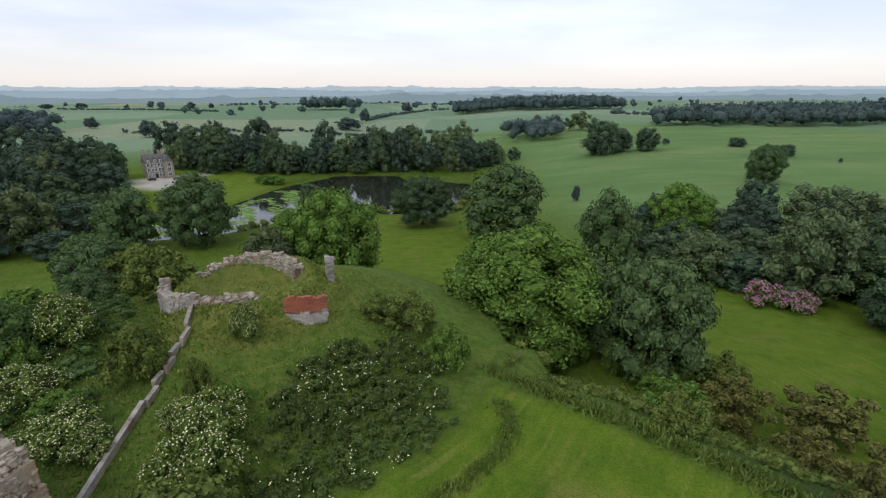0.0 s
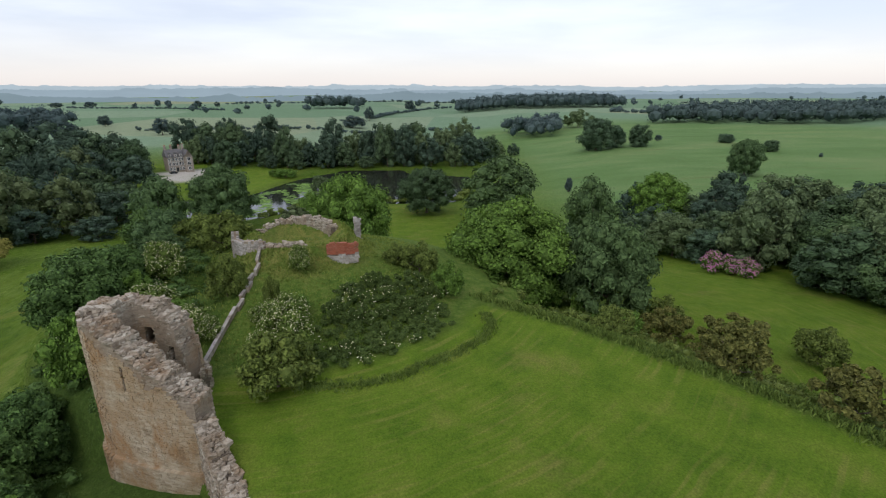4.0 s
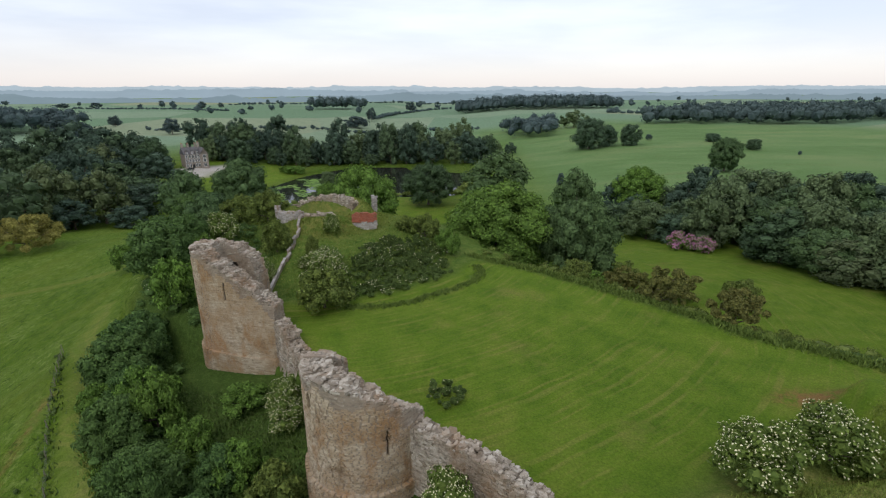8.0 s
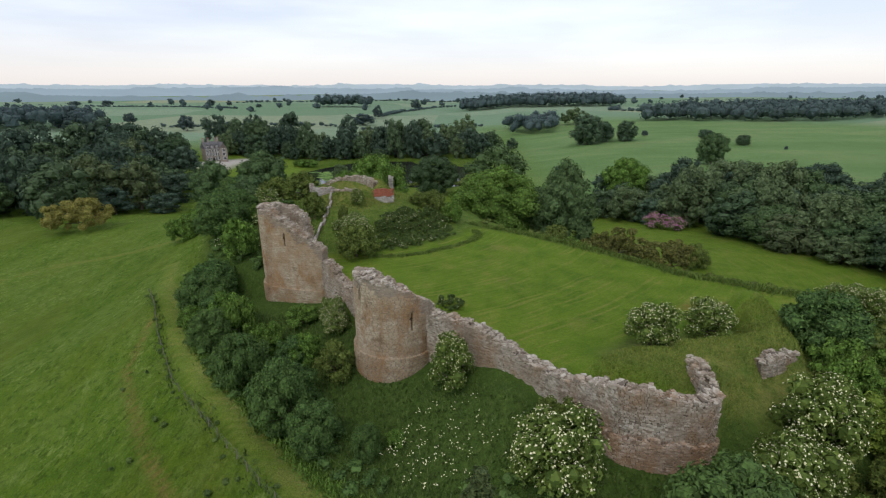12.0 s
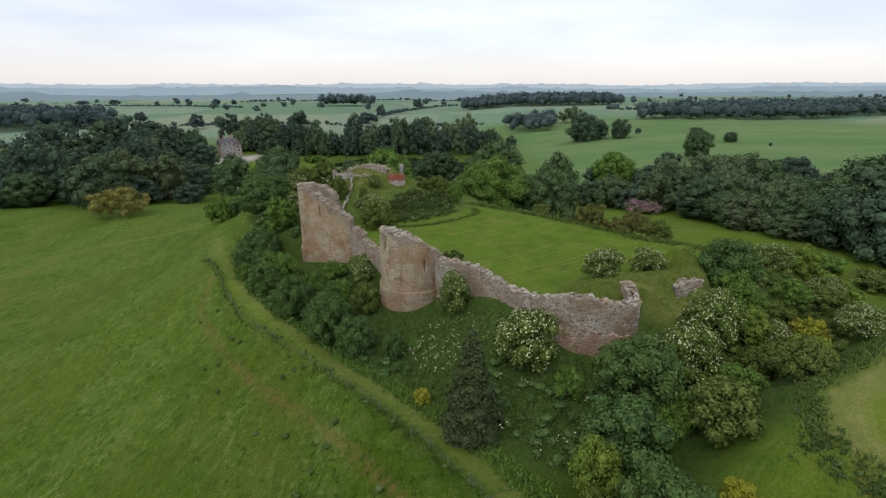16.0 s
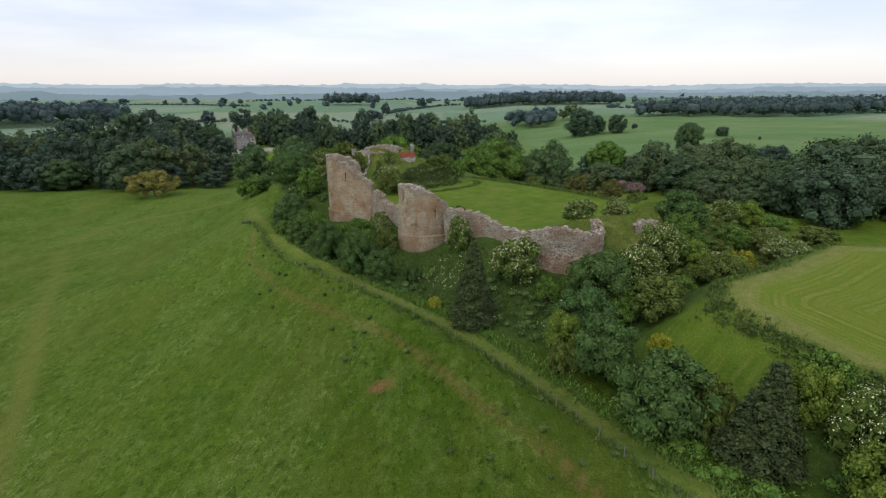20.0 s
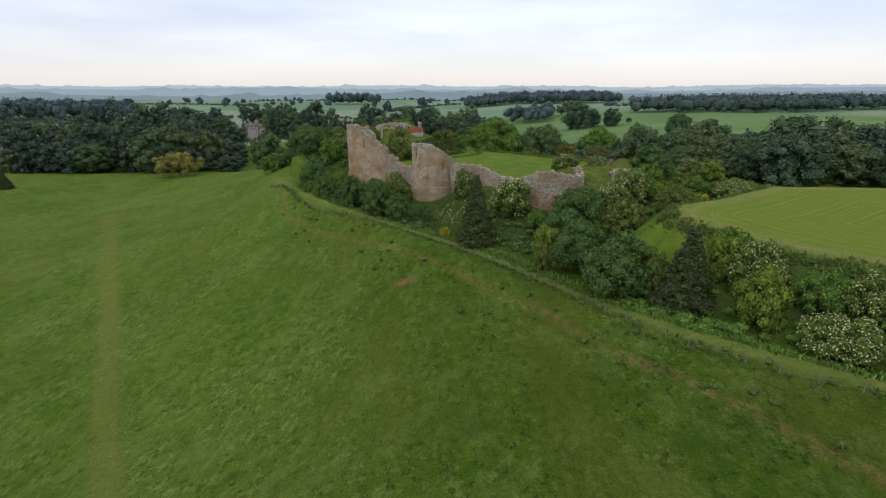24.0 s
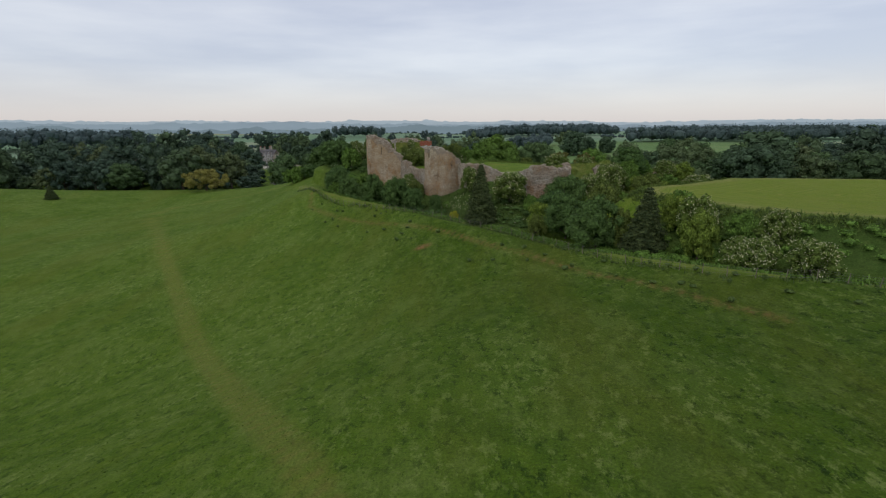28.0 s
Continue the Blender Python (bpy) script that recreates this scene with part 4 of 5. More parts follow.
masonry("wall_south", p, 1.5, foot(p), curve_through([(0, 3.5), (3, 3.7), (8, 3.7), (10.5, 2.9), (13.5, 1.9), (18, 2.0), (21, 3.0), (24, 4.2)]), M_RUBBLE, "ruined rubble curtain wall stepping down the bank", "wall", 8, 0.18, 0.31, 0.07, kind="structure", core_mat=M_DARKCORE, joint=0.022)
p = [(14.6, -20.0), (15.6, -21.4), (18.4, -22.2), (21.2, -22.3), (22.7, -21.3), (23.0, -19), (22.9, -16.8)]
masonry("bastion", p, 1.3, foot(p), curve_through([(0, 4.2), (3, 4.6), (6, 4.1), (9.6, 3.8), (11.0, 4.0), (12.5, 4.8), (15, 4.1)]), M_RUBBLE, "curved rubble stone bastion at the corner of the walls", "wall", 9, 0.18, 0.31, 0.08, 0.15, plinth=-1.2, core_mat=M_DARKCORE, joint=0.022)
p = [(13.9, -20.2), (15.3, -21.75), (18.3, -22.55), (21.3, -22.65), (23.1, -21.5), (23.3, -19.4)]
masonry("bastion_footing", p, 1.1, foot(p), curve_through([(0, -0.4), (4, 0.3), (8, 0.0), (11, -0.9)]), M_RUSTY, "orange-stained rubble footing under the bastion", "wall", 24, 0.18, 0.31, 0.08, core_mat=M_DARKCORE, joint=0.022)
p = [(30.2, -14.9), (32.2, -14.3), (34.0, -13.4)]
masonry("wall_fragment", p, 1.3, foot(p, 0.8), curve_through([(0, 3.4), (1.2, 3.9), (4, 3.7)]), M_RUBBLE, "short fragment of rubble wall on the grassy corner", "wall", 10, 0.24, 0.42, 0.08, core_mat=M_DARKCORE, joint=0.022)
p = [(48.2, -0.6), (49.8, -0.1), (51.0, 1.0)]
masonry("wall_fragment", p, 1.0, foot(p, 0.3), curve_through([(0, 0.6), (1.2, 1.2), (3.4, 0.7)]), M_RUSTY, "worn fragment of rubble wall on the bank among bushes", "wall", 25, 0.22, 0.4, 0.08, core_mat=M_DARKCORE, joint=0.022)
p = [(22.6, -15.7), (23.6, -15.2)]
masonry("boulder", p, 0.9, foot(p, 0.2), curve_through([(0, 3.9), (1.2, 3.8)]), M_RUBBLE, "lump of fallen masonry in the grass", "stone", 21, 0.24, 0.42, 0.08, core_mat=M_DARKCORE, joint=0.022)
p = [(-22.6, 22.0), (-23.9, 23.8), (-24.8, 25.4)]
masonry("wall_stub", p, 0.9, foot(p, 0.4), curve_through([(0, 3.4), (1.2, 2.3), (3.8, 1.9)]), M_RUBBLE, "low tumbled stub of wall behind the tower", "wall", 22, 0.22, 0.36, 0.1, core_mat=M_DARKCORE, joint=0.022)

# motte: ring wall, curved wall, brick patch, pillar, wing wall
mx, my = MOTTE
p = arc(-23.0, 52.6, 5.9, 28, 166, 16)
masonry("ring_wall", p, 1.4, lambda s: 5.2, curve_through([(0, 7.6), (2.5, 8.4), (6, 8.7), (10, 8.3), (14.2, 7.4)]), M_RUBBLE, "curved rubble remains of a shell keep on the mound", "wall", 11, 0.19, 0.32, 0.08, core_mat=M_DARKCORE, joint=0.022)
p = [(-26.6, 46.9), (-24.6, 46.3), (-22.4, 46.9), (-20.2, 48.6)]
masonry("ring_wall", p, 1.5, lambda s: 5.0, curve_through([(0, 7.3), (2, 7.7), (5, 7.7), (7.2, 7.2)]), M_RUBBLE, "crumbled low rubble bank of the shell keep", "wall", 12, 0.19, 0.32, 0.1, core_mat=M_DARKCORE, joint=0.022)
p = [(-31.2, 51.0), (-30.2, 48.5), (-28.0, 46.5), (-24.9, 45.8)]
masonry("keep_wall", p, 1.0, lambda s: 1.6 + 0.2 * s, curve_through([(0, 8.2), (0.8, 7.7), (1.4, 7.6), (7.0, 8.3)]), M_GREY, "pale curved ashlar wall at the edge of the mound", "wall", 13, 0.26, 0.48, 0.015, cap=False)
p = [(-16.7, 46.7), (-14.6, 46.3), (-12.6, 47.3)]
masonry("brick_wall", p, 0.5, lambda s: 6.3, curve_through([(0, 7.3), (0.8, 8.1), (3, 8.0), (4.6, 7.6)]), M_BRICK, "patch of red brick facing set in the mound", "wall", 14, 0.085, 0.23, 0.006, core_mat=M_BRICK, cap=False)
masonry("brick_wall_footing", p, 0.66, lambda s: 5.0, lambda s: 6.3, M_GREY, "pale stone footing under the brick facing", "wall", 16, 0.3, 0.5, 0.02, cap=False)
p = [(-14.6, 56.0), (-13.8, 56.3)]
masonry("stone_pillar", p, 0.9, foot(p), curve_through([(0, 9.0), (1.2, 9.3)]), M_GREY, "thin leaning pillar of ruined masonry", "pillar", 15, 0.26, 0.4, 0.06, cap=False)


def wing_wall():
    root = thing("wing_wall", label="low stone wall with pale coping stepping down the mound", category="wall")
    a, b = Vector((-25.5, 45.6, 0)), Vector((-24.9, 25.4, 0))
    stops = [0, 0.10, 0.19, 0.27, 0.35, 0.43, 0.52, 0.76, 1.0]
    for k in range(len(stops) - 1):
        p0, p1 = a.lerp(b, stops[k]), a.lerp(b, stops[k + 1])
        g0, g1 = float(land(p0.x, p0.y)), float(land(p1.x, p1.y))
        lift = 0.62
        z0, z1 = g0 + lift - (0.22 if k < 6 else 0), g1 + lift + (0.16 if k < 5 else 0)
        bend = 0.3 * (k % 2) if k < 6 else 0.0
        cuts = max(1, round((p1 - p0).length / 0.8))
        for name, w, lo, hi, mat, n in (("wall_section", 0.30, -2.4, 0.0, M_RUBBLE, 1), ("coping_stone", 0.40, 0.0, 0.10, M_GREY, cuts)):
            for c in range(n):
                q0, q1 = p0.lerp(p1, c / n), p0.lerp(p1, (c + 0.97) / n if n > 1 else 1.0)
                h0, h1 = z0 + (z1 - z0) * c / n, z0 + (z1 - z0) * (c + 1) / n
                bm = bmesh.new()
                vs = [bm.verts.new(q + Vector((sx * w / 2 + bend, 0, z + dz))) for q, z in ((q0, h0), (q1, h1)) for sx in (-1, 1) for dz in (lo, hi)]
                for f in ((0, 1, 3, 2), (4, 6, 7, 5), (0, 4, 5, 1), (2, 3, 7, 6), (1, 5, 7, 3), (0, 2, 6, 4)):
                    bm.faces.new([vs[i] for i in f])
                bmesh.ops.recalc_face_normals(bm, faces=bm.faces)
                part(name, bm, mat, root, "pale flat coping stone" if name == "coping_stone" else "")
    return root


wing_wall()

# ---- kinds of plants ----
plant_kind("oak", "oak_tree", "broad green oak with a full rounded crown", "tree", "oak", 17, 10, 0.03, 95, 12000, 0.33, variants=2, lump=(0.24, 0.50))
plant_kind("parkoak", "oak_tree", "spreading dark oak standing alone in grass", "tree", "dark", 17, 10, 0.07, 80, 9000, 0.36, variants=2, lump=(0.24, 0.50))
plant_kind("darkoak", "oak_tree", "dark green broadleaved tree with a dense crown", "tree", "wood_mid", 14, 8, 0.02, 85, 9500, 0.31, variants=3, lump=(0.24, 0.50))
plant_kind("bigoak", "oak_tree", "huge spreading green tree beside the lawn", "tree", "oak", 18, 10, 0.01, 150, 32000, 0.28, variants=1, lump=(0.26, 0.48))
plant_kind("ash", "ash_tree", "fresh green leafy tree on the castle bank", "tree", "ash", 8, 4.5, 0.04, 40, 5200, 0.22, variants=3)
plant_kind("wood", "woodland_tree", "dark green woodland tree with a dense crown", "tree", "dark", 18, 8, -0.04, 46, 3400, 0.45, variants=4, lump=(0.24, 0.50))
plant_kind("woodoak", "woodland_tree", "mid-green woodland tree with a rounded crown", "tree", "wood_mid", 17, 8, -0.04, 46, 3400, 0.45, variants=3, lump=(0.24, 0.50))
plant_kind("grove", "woodland_tree", "dark green woodland tree with a dense crown", "tree", "grove", 18, 9, -0.04, 30, 1300, 0.56, variants=5, lump=(0.20, 0.42))
plant_kind("limegrove", "woodland_tree", "mid-green woodland tree with a rounded crown", "tree", "grove_mid", 17, 9, -0.04, 30, 1300, 0.56, variants=3, lump=(0.20, 0.42))
plant_kind("palegrove", "woodland_tree", "grey-green waterside tree with a soft crown", "tree", "pale", 16, 9, -0.04, 30, 1300, 0.56, variants=2, lump=(0.20, 0.42))
plant_kind("bluegrove", "woodland_tree", "blue-green woodland tree with a soft crown, haze in its colour", "tree", "grove", 17, 9, -0.04, 30, 1300, 0.56, variants=3, lump=(0.20, 0.42))
plant_kind("olivegrove", "woodland_tree", "olive-green woodland tree with a rounded crown", "tree", "olive", 17, 9, -0.04, 30, 1300, 0.56, variants=2, lump=(0.20, 0.42))
plant_kind("olive", "woodland_tree", "olive-green woodland tree with a rounded crown", "tree", "olive", 16, 8, -0.04, 46, 3400, 0.45, variants=2, lump=(0.24, 0.50))
plant_kind("blue", "woodland_tree", "blue-green woodland tree with a soft crown, haze in its colour", "tree", "blue", 16, 8, -0.04, 46, 3400, 0.45, variants=3, lump=(0.24, 0.50))
plant_kind("pale", "willow_tree", "pale grey-green willow with a drooping crown", "tree", "pale", 12, 7, -0.03, 46, 3400, 0.36, variants=2, lump=(0.16, 0.38))
plant_kind("grey", "willow_tree", "round grey-green willow far across the park", "tree", "pale", 16, 14, 0.02, 20, 900, 1.0, variants=1)
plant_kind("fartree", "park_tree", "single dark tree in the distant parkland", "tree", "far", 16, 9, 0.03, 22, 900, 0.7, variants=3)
plant_kind("lime", "field_maple", "bright green young tree in full leaf", "tree", "lime", 6, 3.4, 0.04, 30, 3600, 0.20, variants=2)
plant_kind("thorn", "hawthorn_bush", "bushy olive-green hawthorn scrub", "bush", "thorn", 4, 3, 0.02, 28, 2500, 0.17, variants=3)
plant_kind("tawny", "hawthorn_bush", "hawthorn turning russet brown", "bush", "tawny", 4, 3, 0.02, 34, 2600, 0.17, variants=2, lump=(0.16, 0.36))
plant_kind("bush", "bush", "dense dark green bush on the bank", "bush", "oak", 4, 3, 0.02, 28, 2400, 0.18, variants=3)
plant_kind("bramble", "bramble_bush", "low tangled bramble with small white flowers", "bush", "dock", 1.7, 2.6, 0.0, 26, 2200, 0.16, blossom=45, variants=2, trunk=False)
plant_kind("elder", "elder_bush", "elder bush covered in cream flower heads", "bush", "elder", 5, 3.2, 0.03, 34, 3000, 0.18, blossom=1250, variants=3)
plant_kind("copper", "chestnut_tree", "low spreading tree with tawny new leaves", "tree", "copper", 11, 11, 0.10, 44, 7500, 0.29, variants=1, lump=(0.28, 0.46))
plant_kind("conifer", "conifer_tree", "dark narrow conifer on the bank", "tree", "conifer", 12, 2.9, 0.0, 190, 12000, 0.19, shape="cone", variants=2)
plant_kind("gold", "golden_bush", "small golden yellow bush", "bush", "gold", 2, 1.6, 0.02, 14, 1000, 0.13, variants=1)
plant_kind("rhodo", "rhododendron", "rhododendron in mauve flower at the wood's edge", "bush", "oak", 4, 4, 0.02, 24, 2600, 0.30, blossom=2300, flower=M_PINK, variants=1)

rg = random.Random(5)
# single trees that stand free
for key, x, y, h, r in [("parkoak", -10, 191, 19, 11.6), ("darkoak", 147, 233, 18, 8.2), ("blue", 104, 345, 23, 12), ("blue", 118, 350, 16, 8), ("blue", 135, 347, 15.5, 7.7), ("blue", 200, 354, 6.5, 5.5), ("blue", 206, 310, 7.4, 4.8), ("darkoak", -86, 165, 24, 12), ("woodoak", -107, 159, 21, 9.0), ("pale", -69, 243, 10, 5), ("bush", -99, 280, 5, 7), ("bush", -106, 284, 4.5, 5), ("bigoak", 11, 69, 19.5, 11.5), ("darkoak", 27.5, 61.5, 17, 7.2), ("darkoak", 20, 72, 15, 7.5), ("woodoak", 19.5, 173, 26, 13.5)]:
    plant(key, x, y, h, r, rg)
for key, x, y, h, r in [("oak", -26.5, 108, 24, 10.5), ("oak", -37, 112, 19, 7), ("olive", -38, 98, 16, 6.5), ("copper", -126, 102, 10.5, 11.2), ("conifer", 26.6, -61.5, 10.5, 2.9), ("lime", 31.5, -68.5, 6.5, 2.6), ("darkoak", -188, 132, 15, 10.5), ("darkoak", -222, 150, 15, 11), ("rhodo", 63.0, 92.0, 4.6, 4.2), ("rhodo", 66.5, 87.0, 3.8, 3.4), ("conifer", -177, 69, 6.5, 2.2), ("wood", -172, 252, 18, 8), ("wood", -178, 262, 19, 8), ("wood", -172, 240, 15, 7), ("blue", -142, 300, 17, 8)]:
    plant(key, x, y, h, r, rg)
# trees at the eastern wood's edge that stand out, and two on the western bank
for key, x, y, h, r in [("woodoak", 42, 126, 22, 7.5), ("oak", 72, 152, 19, 9.5), ("pale", 61, 112, 12, 7.5), ("pale", 116, 137, 15, 9), ("pale", 71, 96, 8, 5), ("darkoak", 84, 83, 13, 9), ("darkoak", 80, 62, 10, 7.5), ("pale", 97, 70, 12, 7), ("darkoak", 90, 48, 10.5, 7.5), ("darkoak", -54, 73, 12.5, 6), ("thorn", -45.5, 68.5, 7.0, 5.2), ("darkoak", -50, 64, 7.5, 4.5)]:
    plant(key, x, y, h, r, rg)

WOODS = {
    "pond wood": ([(-172, 296), (-150, 300), (-136, 312), (-100, 308), (-40, 318), (0, 322), (50, 345), (52, 385), (-60, 365), (-190, 350)], 13, 18, 7.6, ("grove", "grove", "bluegrove", "limegrove", "palegrove")),
    "west wood": ([(-116, 140), (-126, 165), (-140, 190), (-156, 228), (-186, 240), (-200, 300), (-216, 300), (-255, 215), (-330, 186), (-330, 150), (-230, 122), (-160, 122)], 15.5, 17, 9.2, ("grove", "grove", "olivegrove", "bluegrove", "limegrove")),
    "east wood": ([(54, 112), (62, 98), (66, 85), (68, 70), (69, 57), (73, 47), (78, 38), (87, 28), (98, 18), (122, 6), (215, -6), (232, 110), (160, 152), (100, 165), (52, 156)], 12.5, 12.0, 7.0, ("wood", "wood", "olive", "blue", "blue", "pale", "woodoak")),
}
CORE = {"wood": "grove", "blue": "bluegrove", "pale": "palegrove", "woodoak": "limegrove", "olive": "olivegrove"}
for name, (poly, gap, h, r, kinds) in WOODS.items():
    for x, y in scatter(poly, gap, rg, 0.46):
        kind = rg.choice(kinds)
        if name == "east wood" and (x > 125 or y > 120):
            kind = CORE[kind]
        tall = rg.choice((0.5, 0.7, 0.9, 1.0, 1.15, 1.3, 1.55)) * (0.8 if name == "east wood" and y > 95 and x < 170 else 1.0)
        plant(kind, x, y, h * tall * rg.uniform(0.92, 1.08), r * (0.45 + 0.5 * tall) * rg.uniform(0.85, 1.25), rg, group="trees of the " + name)

FAR = [
    ([(10, 1060), (120, 1010), (370, 1080), (380, 1250), (20, 1250)], 34, 30),
    ([(222, 545), (300, 540), (340, 508), (400, 512), (490, 575), (760, 640), (760, 780), (460, 740), (320, 640), (232, 580)], 26, 22),
    ([(-640, 420), (-505, 440), (-434, 522), (-450, 600), (-640, 640)], 24, 30),
    ([(-330, 1130), (-200, 1140), (-210, 1220), (-320, 1220)], 28, 32),
    ([(55, 470), (100, 450), (115, 540), (60, 560)], 18, 20),
]
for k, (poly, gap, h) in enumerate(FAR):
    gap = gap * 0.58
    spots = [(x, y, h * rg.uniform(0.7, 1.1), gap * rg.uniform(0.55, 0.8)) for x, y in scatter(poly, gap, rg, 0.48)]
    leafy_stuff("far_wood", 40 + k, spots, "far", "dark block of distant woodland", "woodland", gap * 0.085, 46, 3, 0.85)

# single bushes and small trees: kind, x, y, height, radius
for key, x, y, h, r in [('bush', -71.3, 76.0, 5.7, 4.3), ('ash', -46.7, 42.2, 8.3, 5.2), ('ash', -39.4, 14.6, 7.6, 3.8), ('ash', -36.0, 11.3, 5.4, 3.0), ('ash', -40.5, 20.0, 8.0, 4.0), ('bush', -37.5, 26.0, 7.0, 3.6), ('ash', -25.9, -3.4, 5.9, 3.4), ('bush', -24.9, 2.6, 4.6, 2.5), ('ash', -19.1, -9.3, 6.4, 3.3), ('bush', -18.7, -0.8, 4.2, 2.4), ('bush', -22.0, 8.6, 3.0, 2.6), ('elder', -15.8, 4.6, 3.0, 2.0), ('thorn', -13.9, -4.8, 4.5, 2.5), ('ash', -13.6, -16.2, 5.9, 2.5), ('ash', -8.0, -17.3, 4.4, 1.4), ('elder', 0.4, -10.3, 6.1, 2.6), ('elder', 9.2, -23.8, 7.1, 4.2), ('conifer', 2.4, -32.4, 13.0, 2.9), ('gold', -3.3, -27.4, 1.9, 1.2), ('bush', 13.5, -28.5, 4.0, 1.8)]:
    plant(key, x, y, h, r, rg, group="scrub on the castle bank")
for key, x, y, h, r in [('ash', 21.0, -29.3, 8.6, 4.5), ('bush', 23.4, -32.0, 4.2, 2.4), ('ash', -45.3, 36.4, 8.8, 4.8), ('ash', -33.3, 3.8, 5.6, 2.9), ('bush', -30.9, 7.0, 6.7, 2.7), ('ash', -25.2, -6.0, 7.4, 2.5), ('ash', -18.0, -13.4, 8.2, 3.0), ('ash', -20.5, -1.5, 4.4, 2.2), ('bush', -5.3, -15.8, 1.9, 1.0), ('thorn', 10.0, -18.9, 3.9, 2.1), ('bush', -32.9, 8.8, 6.3, 3.4), ('bush', -38.6, 9.8, 3.7, 2.5), ('elder', -16.7, 6.6, 4.1, 2.1)]:
    plant(key, x, y, h, r, rg, group="scrub on the castle bank")
for key, x, y, h, r in [('elder', 26.9, -26.4, 7.4, 3.7), ('elder', 29.8, -23.6, 6.4, 3.2), ('elder', 32.6, -20.8, 7.4, 3.7), ('bush', 36.0, -18.5, 4.2, 2.4), ('ash', 40.2, -8.4, 7.4, 4.0), ('bush', 38.5, -14.0, 5.0, 2.8), ('elder', 57.8, 10.1, 5.2, 3.4), ('lime', 59.3, 4.0, 6.7, 3.6), ('bush', 42.7, -11.9, 3.2, 2.2), ('elder', 41.8, -17.6, 4.4, 3.0), ('lime', 38.8, -18.6, 4.6, 2.8), ('gold', 48.4, -16.4, 4.6, 2.9), ('thorn', 40.6, -21.5, 3.0, 2.6), ('lime', 44.5, -21.0, 3.6, 2.4), ('thorn', 38.0, -24.5, 4.6, 3.0), ('lime', 41.7, -26.4, 4.0, 2.3), ('bush', 32.0, -29.5, 3.6, 2.6), ('elder', 52.8, -20.4, 3.6, 3.2), ('thorn', 46.0, -12.5, 3.4, 2.8), ('bush', 51.0, -8.0, 4.0, 3.0), ('thorn', 57.0, -6.0, 3.6, 3.2), ('bush', 45.0, -4.5, 4.5, 2.8), ('elder', 53.5, 1.5, 4.4, 2.6), ('elder', 61.4, -0.1, 3.8, 3.4), ('thorn', 27.2, -35.8, 6.0, 3.9), ('thorn', 37.6, -30.4, 4.6, 3.2), ('lime', 13.5, -41.0, 6.0, 2.3), ('bush', 22.0, -33.8, 3.4, 2.2), ('ash', 16.4, -37.8, 7.4, 4.1), ('gold', 24.2, -44.6, 2.5, 1.6), ('bush', 23.3, -32.7, 5.2, 2.3), ('ash', 62.2, 16.6, 4.9, 4.6), ('lime', 66.1, 4.9, 4.5, 4.1)]:
    plant(key, x, y, h, r, rg, group="scrub below the bastion")
for key, x, y, h, r in [('thorn', 79.6, 10.6, 3.5, 4.9), ('elder', 56.4, -14.7, 3.6, 3.3), ('bush', 75.0, 20.4, 3.8, 4.8), ('ash', 95.3, 28.2, 4.0, 5.1), ('ash', 17.4, -47.3, 8.1, 3.5), ('ash', 20.6, -56.5, 8.8, 4.2), ('thorn', 12.4, -45.9, 4.5, 1.7), ('elder', 33.2, -64.0, 6.5, 2.9), ('thorn', 24.2, -57.8, 6.7, 2.1), ('lime', 31.3, -59.7, 5.7, 2.2), ('elder', 40.0, -72.0, 5.0, 2.3), ('elder', 34.6, -76.0, 4.6, 3.0), ('elder', 39.6, -79.6, 4.4, 2.9), ('bush', 37.0, -68.5, 4.4, 2.4), ('bush', 33.0, -58.5, 4.4, 2.6)]:
    plant(key, x, y, h, r, rg, group="scrub below the bastion")
for key, x, y, h, r in [('elder', -19.6, 43.1, 3.6, 1.5), ('elder', -17.2, 28.2, 5.0, 3.0), ('elder', -21.3, 33.1, 2.1, 1.5), ('bush', -17.8, 35.7, 1.9, 1.4), ('thorn', -27.4, 38.3, 5.2, 2.5), ('thorn', -21.2, 36.5, 3.3, 1.2), ('bush', -0.2, 43.8, 4.6, 2.2), ('bramble', -12.0, 39.1, 1.7, 2.7), ('bramble', -10.0, 42.3, 1.8, 2.1), ('bramble', -5.3, 44.2, 1.9, 2.7), ('bramble', -12.9, 34.9, 1.9, 2.3), ('bramble', -9.1, 34.7, 1.9, 2.7), ('bramble', -5.2, 37.5, 2.0, 2.7), ('elder', -42.2, 50.0, 4.1, 2.8), ('ash', -63.2, 66.0, 5.0, 3.7), ('elder', -36.4, 36.9, 3.4, 2.7), ('bush', -31.9, 34.9, 2.2, 2.1), ('elder', -29.2, 31.6, 3.1, 2.8)]:
    plant(key, x, y, h, r, rg, group="bushes on the mound")
